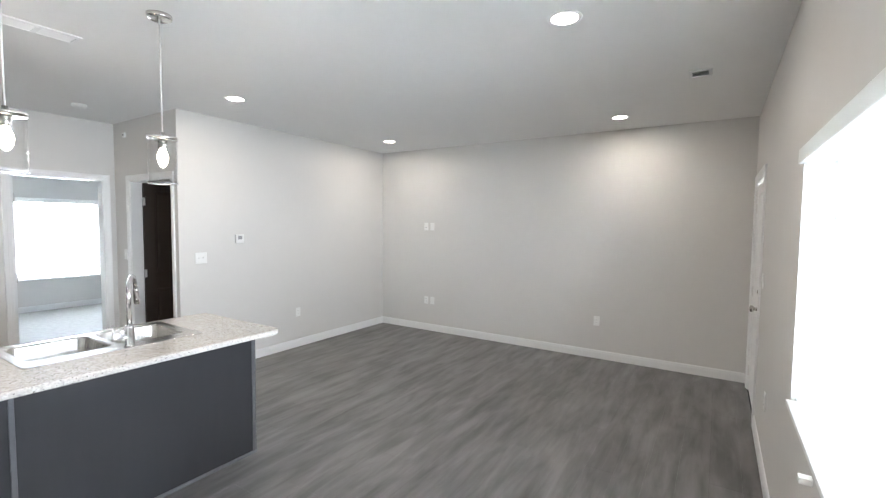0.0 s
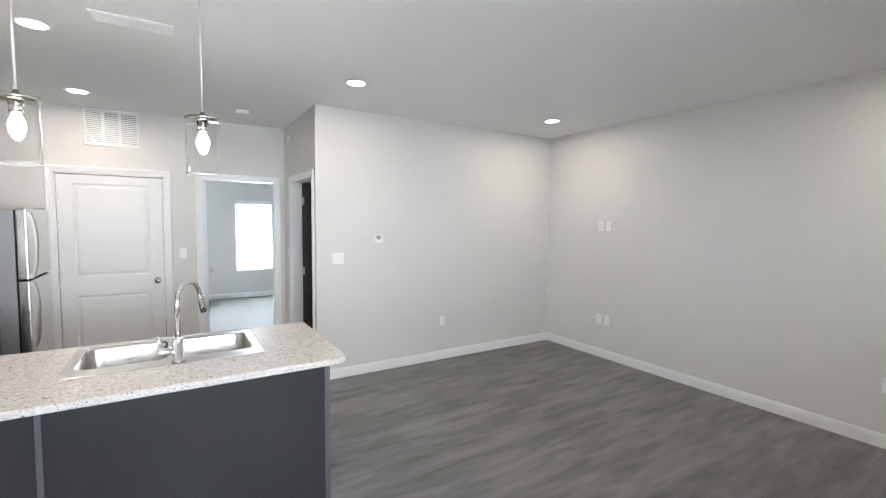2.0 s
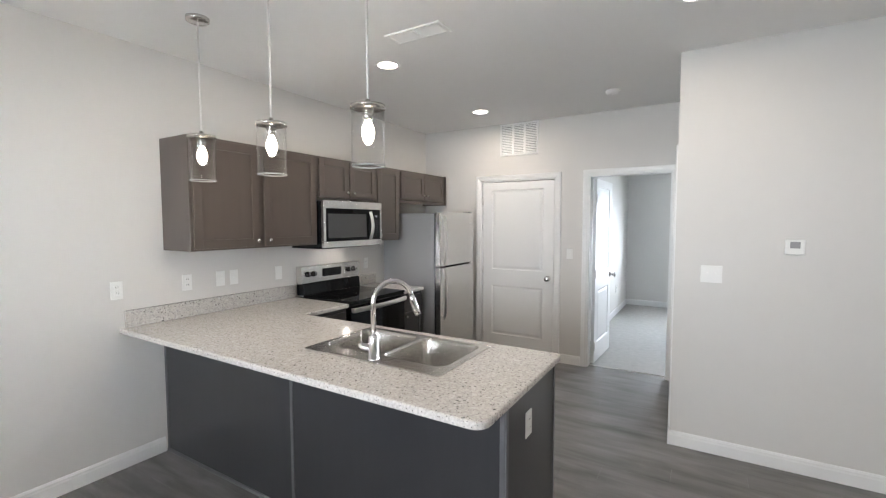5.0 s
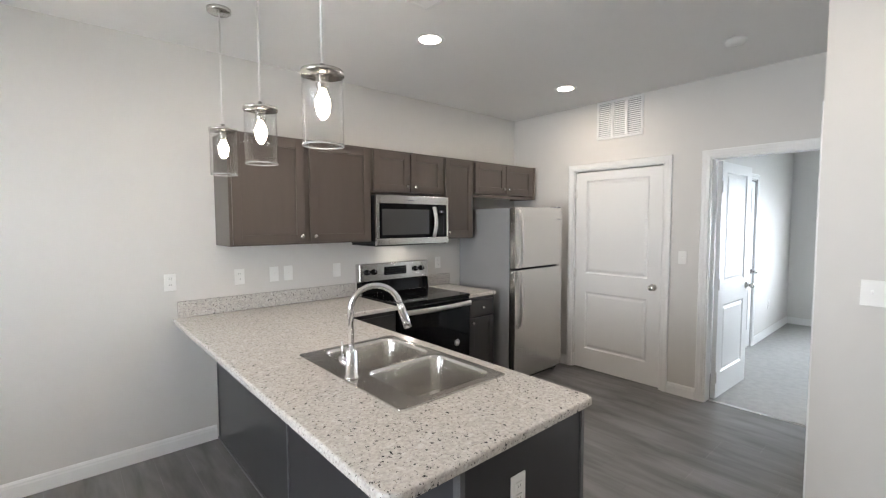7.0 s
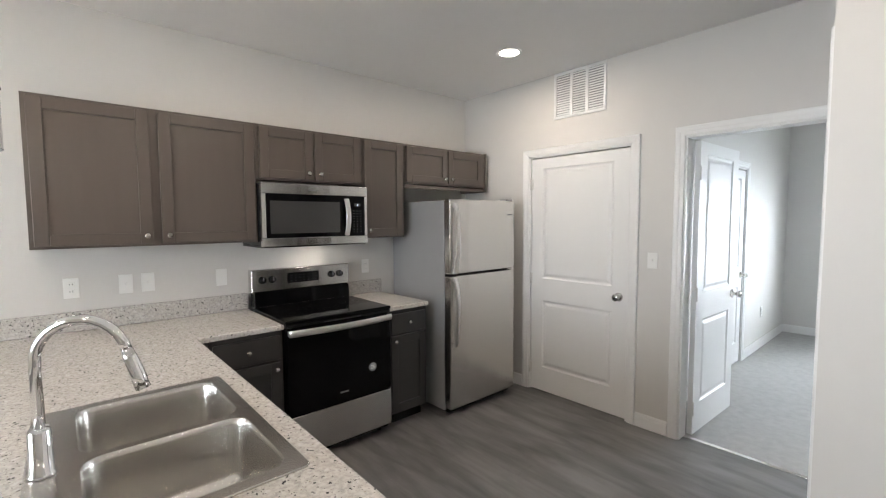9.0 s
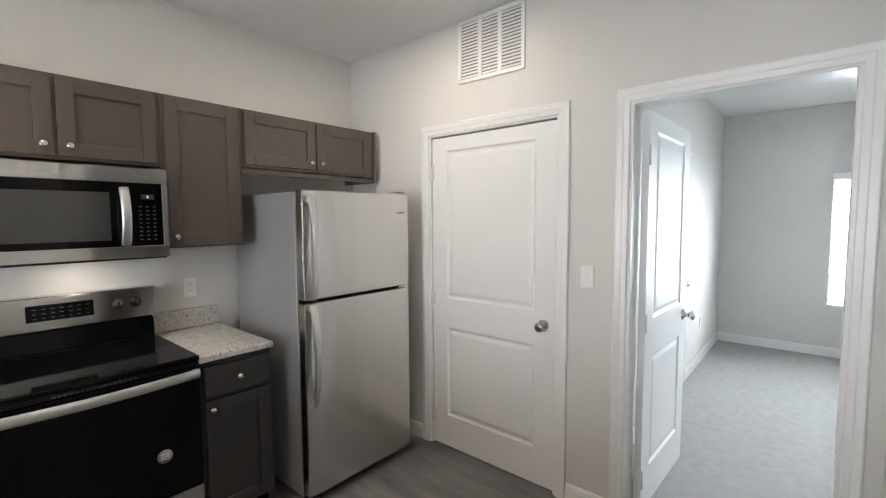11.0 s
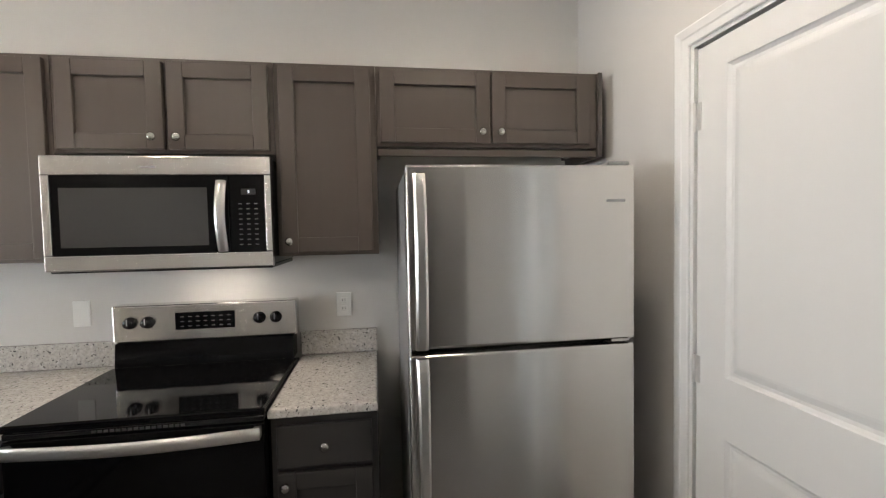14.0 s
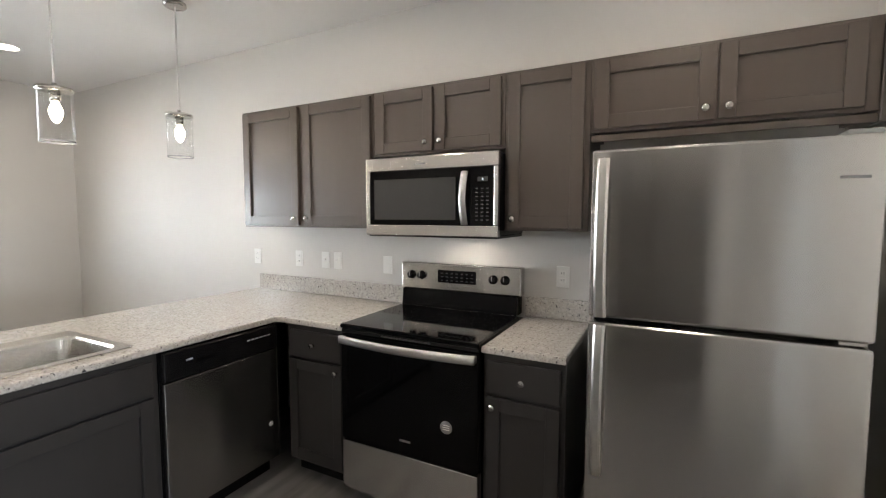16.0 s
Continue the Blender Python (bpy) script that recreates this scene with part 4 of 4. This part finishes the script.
# ---- refrigerator ----
FX0, FX1, FB, FF, FT = -4.128, -3.373, 0.290, 0.982, 1.695
ob = thing("refrigerator", (-3.74, 0.7, 0), "stainless steel top-freezer refrigerator with grey sides", "refrigerator")
ff = faced("+y", FF)
part("cabinet", box(FX0 + 0.004, FX1 - 0.004, FB, FF - 0.012, 0.035, FT - 0.008, 0.006), GREYSIDE, ob, "grey textured side cabinet")
part("gasket", box(FX0 + 0.012, FX1 - 0.012, FF - 0.011, FF + 0.001, 0.09, FT - 0.012), BLACK, ob)
for name, z0, z1 in (("freezer_door", 1.122, FT), ("fridge_door", 0.060, 1.104)):
    dr = part(name, fbox(bmesh.new(), ff, FX0, FX1, 0.002, 0.068, z0, z1, 0.009, 3), STEEL, ob, "brushed stainless steel door")
    h0, h1 = (1.126, 1.665) if z0 > 1 else (0.560, 1.098)
    bm = bmesh.new()
    rows = 16
    ringl = []
    for i in range(rows + 1):
        t = i / rows
        z = h0 + (h1 - h0) * t
        out = 0.074 + 0.038 * math.sin(math.pi * min(1.0, max(0.0, t))) ** 0.6
        wid = 0.019 if z0 > 1 else 0.019 - 0.005 * (1 - t)
        uc = FX1 - 0.040
        ringl.append([bm.verts.new(ff(uc + a, out + b, z)) for a, b in ((-wid, -0.004), (-wid, 0.010), (-wid * 0.6, 0.016), (wid * 0.6, 0.016), (wid, 0.010), (wid, -0.004))])
    for p, q in zip(ringl, ringl[1:]):
        for k in range(6):
            bm.faces.new((p[k], p[(k + 1) % 6], q[(k + 1) % 6], q[k]))
    bm.faces.new(ringl[0]), bm.faces.new(ringl[-1])
    for zz in (h0 + 0.004, h1 - 0.034):
        fbox(bm, ff, FX1 - 0.056, FX1 - 0.024, 0.066, 0.080, zz, zz + 0.030)
    bmesh.ops.recalc_face_normals(bm, faces=bm.faces[:])
    part("handle", bm, HANDLE, dr, "long bowed stainless steel handle")
part("top_hinge", box(FX0 + 0.008, FX0 + 0.085, FF - 0.03, FF + 0.05, FT + 0.001, FT + 0.016, 0.005), GREYSIDE, ob)
part("mid_hinge", box(FX0 + 0.010, FX0 + 0.075, FF + 0.0, FF + 0.050, 1.107, 1.119, 0.002), NICKEL, ob)
part("badge", fbox(bmesh.new(), ff, FX0 + 0.035, FX0 + 0.100, 0.0685, 0.0692, 1.575, 1.583), GREYSIDE, ob, "small grey maker's mark")
part("grille", box(FX0 + 0.02, FX1 - 0.02, FF - 0.05, FF + 0.02, 0.020, 0.057, 0.004), BLACK, ob)
for x in (FX0 + 0.05, FX1 - 0.05):
    for y in (FB + 0.06, FF - 0.02):
        part("foot", lathe([(0.0, 0.0), (0.020, 0.0), (0.018, 0.036), (0.0, 0.036)], Matrix.Translation((x, y, 0)), 12), GREYSIDE, ob)

# ---- ceiling and wall fixtures ----


def downlight(x, y):
    ob = thing("recessed_light", (x, y, TOP), "round white recessed ceiling light, switched on", "ceiling light", "recessed ceiling lights")
    part("trim_ring", lathe([(0.070, -0.002), (0.078, -0.004), (0.094, -0.001), (0.095, 0.0005), (0.070, 0.0005)], Matrix.Translation((x, y, TOP)), 32), TRIM, ob)
    part("lens", lathe([(0.0, -0.003), (0.072, -0.0025), (0.072, 0.0)], Matrix.Translation((x, y, TOP)), 32), GLOW, ob, "glowing white lens")


for lx, ly in DOWNLIGHTS:
    downlight(lx, ly)


def pendant(y):
    x, z0, z1 = PEND_X, 1.832, 2.080
    ob = thing("pendant_light", (x, y, TOP), "clear glass cylinder pendant lamp on a nickel rod", "pendant lamp", "pendant lamps over the counter")
    at = Matrix.Translation((x, y, 0))
    part("canopy", lathe([(0.0, TOP), (0.062, TOP), (0.062, TOP - 0.018), (0.052, TOP - 0.024), (0.0, TOP - 0.024)], at), NICKEL, ob)
    part("rod", tube([(x, y, TOP - 0.02), (x, y, z1 + 0.02)], 0.005, 10), SATIN, ob)
    part("cap", lathe([(0.0, z1 + 0.035), (0.010, z1 + 0.035), (0.012, z1 + 0.014), (0.074, z1 + 0.010), (0.076, z1 - 0.004), (0.0, z1 - 0.004)], at, 32), NICKEL, ob)
    part("socket", lathe([(0.0, z1 - 0.004), (0.024, z1 - 0.004), (0.022, z1 - 0.050), (0.016, z1 - 0.055), (0.0, z1 - 0.055)], at, 20), NICKEL, ob)
    sh = part("shade", lathe([(0.0715, z1 - 0.005), (0.0715, z0), (0.0685, z0), (0.0685, z1 - 0.005), (0.0715, z1 - 0.005)], at, 40), GLASS, ob, "clear glass cylinder shade")
    part("rim", lathe([(0.0722, z0 + 0.004), (0.0728, z0 + 0.001), (0.0715, z0 - 0.002), (0.0690, z0 - 0.002), (0.0676, z0 + 0.001), (0.0684, z0 + 0.004)], at, 40), RIM, sh, "thick polished glass rim")
    bl = part("bulb", lathe([(0.012, z1 - 0.050), (0.015, z1 - 0.062), (0.026, z1 - 0.088), (0.028, z1 - 0.106), (0.022, z1 - 0.134), (0.010, z1 - 0.154), (0.0, z1 - 0.158)], at, 20), BULB, ob, "glowing warm bulb")
    sh.visible_shadow = False
    bl.visible_shadow = False


for py in PENDANTS:
    pendant(py)


def grille(name, f, u0, u1, v0, v1, cols, step, label, axis=1):
    """A white metal grille: frame, backing and each louvre."""
    c = f((u0 + u1) / 2, 0, (v0 + v1) / 2)
    ob = thing(name, c, label, "air vent")
    # No duct is cut; this sheet's grey stands for the shade inside one
    part("backing", fbox(bmesh.new(), f, u0 + 0.01, u1 - 0.01, 0.0005, 0.002, v0 + 0.01, v1 - 0.01), DUCT_SHADE, ob, "grey sheet behind the louvres, coloured as the duct's shade")
    bm = bmesh.new()
    e = 0.024
    for a, b, p, q in ((u0, u1, v0, v0 + e), (u0, u1, v1 - e, v1), (u0, u0 + e, v0 + e, v1 - e), (u1 - e, u1, v0 + e, v1 - e)):
        fbox(bm, f, a, b, 0.0, 0.010, p, q, 0.003, 1)
    for i in range(1, cols):
        u = u0 + e + (u1 - u0 - 2 * e) * i / cols
        fbox(bm, f, u - 0.013, u + 0.013, 0.0021, 0.0095, v0 + e, v1 - e)
    part("frame", bm, TRIM, ob)
    n = int((v1 - v0 - 2 * e) / step)
    for i in range(n):
        v = v0 + e + (i + 0.5) * (v1 - v0 - 2 * e) / n
        bm = bmesh.new()
        k = step * 0.36
        vs = [bm.verts.new(f(u, w, vv)) for u in (u0 + e, u1 - e) for w, vv in ((0.0022, v + k), (0.0032, v + k), (0.0085, v - k), (0.0075, v - k))]
        for i4 in range(4):
            bm.faces.new((vs[i4], vs[(i4 + 1) % 4], vs[4 + (i4 + 1) % 4], vs[4 + i4]))
        bmesh.ops.recalc_face_normals(bm, faces=bm.faces[:])
        part("louvre", bm, TRIM, ob)
    return ob


grille("return_vent", faced("+x", PANTRY), 1.308, 1.774, 2.366, TOP - 0.006, 3, 0.019, "white return air grille high on the wall")


def ceiling_face(u, w, v):
    return (v, u, TOP - w)


def ceiling_face_b(u, w, v):
    return (u, v, TOP - w)


grille("supply_vent", ceiling_face, 1.690, 2.085, -1.815, -1.660, 2, 0.017, "white ceiling supply register above the kitchen")
grille("supply_vent", ceiling_face_b, 1.460, 1.610, 4.61, 4.77, 1, 0.016, "small white ceiling register by the entry")
ob = thing("smoke_detector", (-3.60, 2.695, TOP), "round white ceiling smoke detector", "smoke detector")
part("body", lathe([(0.0, 0.0), (0.062, 0.0), (0.062, -0.016), (0.052, -0.032), (0.030, -0.038), (0.0, -0.038)], Matrix.Translation((-3.60, 2.695, TOP))), PLASTIC, ob)
part("test_button", lathe([(0.0, -0.038), (0.010, -0.038), (0.009, -0.041), (0.0, -0.041)], Matrix.Translation((-3.60, 2.695, TOP)), 14), PLASTIC, ob)
ob = thing("chime_sensor", (-4.03, HALL, 2.59), "small white wall sensor with dark eye", "sensor")
part("body", box(-4.06, -4.00, HALL - 0.022, HALL, 2.565, 2.615, 0.004), PLASTIC, ob)
part("eye", box(-4.04, -4.02, HALL - 0.025, HALL - 0.0225, 2.582, 2.598, 0.001, 1), SLOT, ob)


def plate(side, plane, u, v, kind, label, w=0.070, h=0.115):
    """A wall plate: outlet, switch (one or more rockers) or blank."""
    f = faced(side, plane)
    cat = "outlet" if kind == "outlet" else ("switch" if kind.startswith("switch") else "wall plate")
    name = {"outlet": "wall_outlet", "blank": "blank_plate"}.get(kind, "light_switch")
    ob = thing(name, f(u, 0, v), label, cat, "wall plates")
    part("plate", fbox(bmesh.new(), f, u - w / 2, u + w / 2, 0.0, 0.006, v - h / 2, v + h / 2, 0.0025, 2), PLASTIC, ob)
    if kind == "outlet":
        for dz in (-0.020, 0.020):
            r = part("receptacle", fbox(bmesh.new(), f, u - 0.016, u + 0.016, 0.005, 0.0085, v + dz - 0.014, v + dz + 0.014, 0.003, 2), PLASTIC, ob)
            for du in (-0.006, 0.006):
                part("slot", fbox(bmesh.new(), f, u + du - 0.001, u + du + 0.001, 0.0084, 0.0088, v + dz - 0.003, v + dz + 0.006), SLOT, r)
    elif kind.startswith("switch"):
        k = int(kind[6:] or 1)
        for i in range(k):
            c = u + (i - (k - 1) / 2) * 0.046
            part("toggle", fbox(bmesh.new(), f, c - 0.005, c + 0.005, 0.005, 0.016, v - 0.004, v + 0.012, 0.002, 1), PLASTIC, ob)
    else:
        for dz in (-0.042, 0.042):
            part("screw", lathe([(0.0, 0.0), (0.003, 0.0), (0.0025, 0.001), (0.0, 0.001)], fturn(f, u, 0.006, v + dz), 10), PLASTIC, ob)


OUT = "white duplex electrical outlet on the wall"
plate("+y", SOUTH, -0.755, 1.162, "outlet", "white outlet on the wall past the counter's end")
plate("+y", SOUTH, -1.195, 1.162, "outlet", OUT)
plate("+y", SOUTH, -1.448, 1.162, "switch", "white single light switch above the counter")
plate("+y", SOUTH, -1.560, 1.162, "switch", "white single light switch above the counter")
plate("+y", SOUTH, -1.981, 1.153, "blank", "white blank plate above the counter")
plate("+y", SOUTH, -3.118, 1.146, "outlet", OUT)
plate("-y", NORTH, -2.065, 1.583, "outlet", "white outlet at television height on the wall")
plate("-y", NORTH, -1.955, 1.583, "blank", "white blank cable plate beside the outlet")
plate("-y", NORTH, -2.055, 0.462, "outlet", "white low outlet on the living room wall")
plate("-y", NORTH, -1.945, 0.462, "blank", "white low cable plate beside the outlet")
plate("-y", NORTH, 0.470, 0.460, "outlet", OUT)
plate("+x", WEST, 4.725, 0.456, "outlet", OUT)
plate("+x", WEST, 3.472, 1.238, "switch2", "white double light switch near the wall's end", 0.125, 0.116)
plate("+x", PANTRY, 2.146, 1.240, "switch", "white light switch between the two doors")
plate("-y", HALL, -4.09, 1.235, "switch", "white light switch by the side room doorway")
plate("-x", EAST, 5.05, 1.215, "switch", "white light switch beside the entry door")
plate("-x", EAST, 4.46, 0.48, "outlet", OUT)
plate("+y", PEND_Y, -1.275, 0.705, "outlet", "white outlet on the peninsula's end panel")
plate("+y", BED_S, -7.4, 0.43, "outlet", "white outlet on the bedroom wall")
f = faced("+x", WEST)
ob = thing("thermostat", f(3.908, 0, 1.434), "white square thermostat with grey screen", "thermostat")
part("body", fbox(bmesh.new(), f, 3.858, 3.958, 0.0, 0.024, 1.386, 1.482, 0.006), PLASTIC, ob)
part("screen", fbox(bmesh.new(), f, 3.883, 3.933, 0.0235, 0.0252, 1.426, 1.466, 0.001, 1), MARK, ob, "dark grey display")

# ---- floor planks ----
PW, PL = 0.178, 1.22
meshes = {}


def plank_mesh(w, h):
    key = (round(w, 4), round(h, 4))
    if key not in meshes:
        me = bpy.data.meshes.new("plank")
        a, b, e = w / 2 - 0.0003, h / 2 - 0.0003, 0.0006
        co = [(-a, -b, -0.008), (a, -b, -0.008), (a, b, -0.008), (-a, b, -0.008), (-a, -b, -e), (a, -b, -e), (a, b, -e), (-a, b, -e), (-a + e, -b + e, 0), (a - e, -b + e, 0), (a - e, b - e, 0), (-a + e, b - e, 0)]
        fs = [(8, 9, 10, 11)] + [(i, (i + 1) % 4, 4 + (i + 1) % 4, 4 + i) for i in range(4)] + [(4 + i, 4 + (i + 1) % 4, 8 + (i + 1) % 4, 8 + i) for i in range(4)]
        me.from_pydata(co, [], fs)
        me.materials.append(PLANK)
        meshes[key] = me
    return meshes[key]


def lay(x0, x1, y0, y1):
    rng = random.Random(7)
    x = x0
    while x < x1 - 0.01:
        w = min(PW, x1 - x)
        y = y0 - rng.choice((0.0, 0.2, 0.41, 0.61, 0.81, 1.0))
        while y < y1 - 0.005:
            a, b = max(y, y0), min(y + PL, y1)
            if b - a > 0.01:
                ob = new("plank", plank_mesh(w, b - a))
                ob.location = (x + w / 2, (a + b) / 2, 0)
                ob.parent = floor
            y += PL
        x += w


lay(WEST, EAST, SOUTH, NORTH)
lay(PANTRY - 0.075, WEST, SOUTH, NORTH)
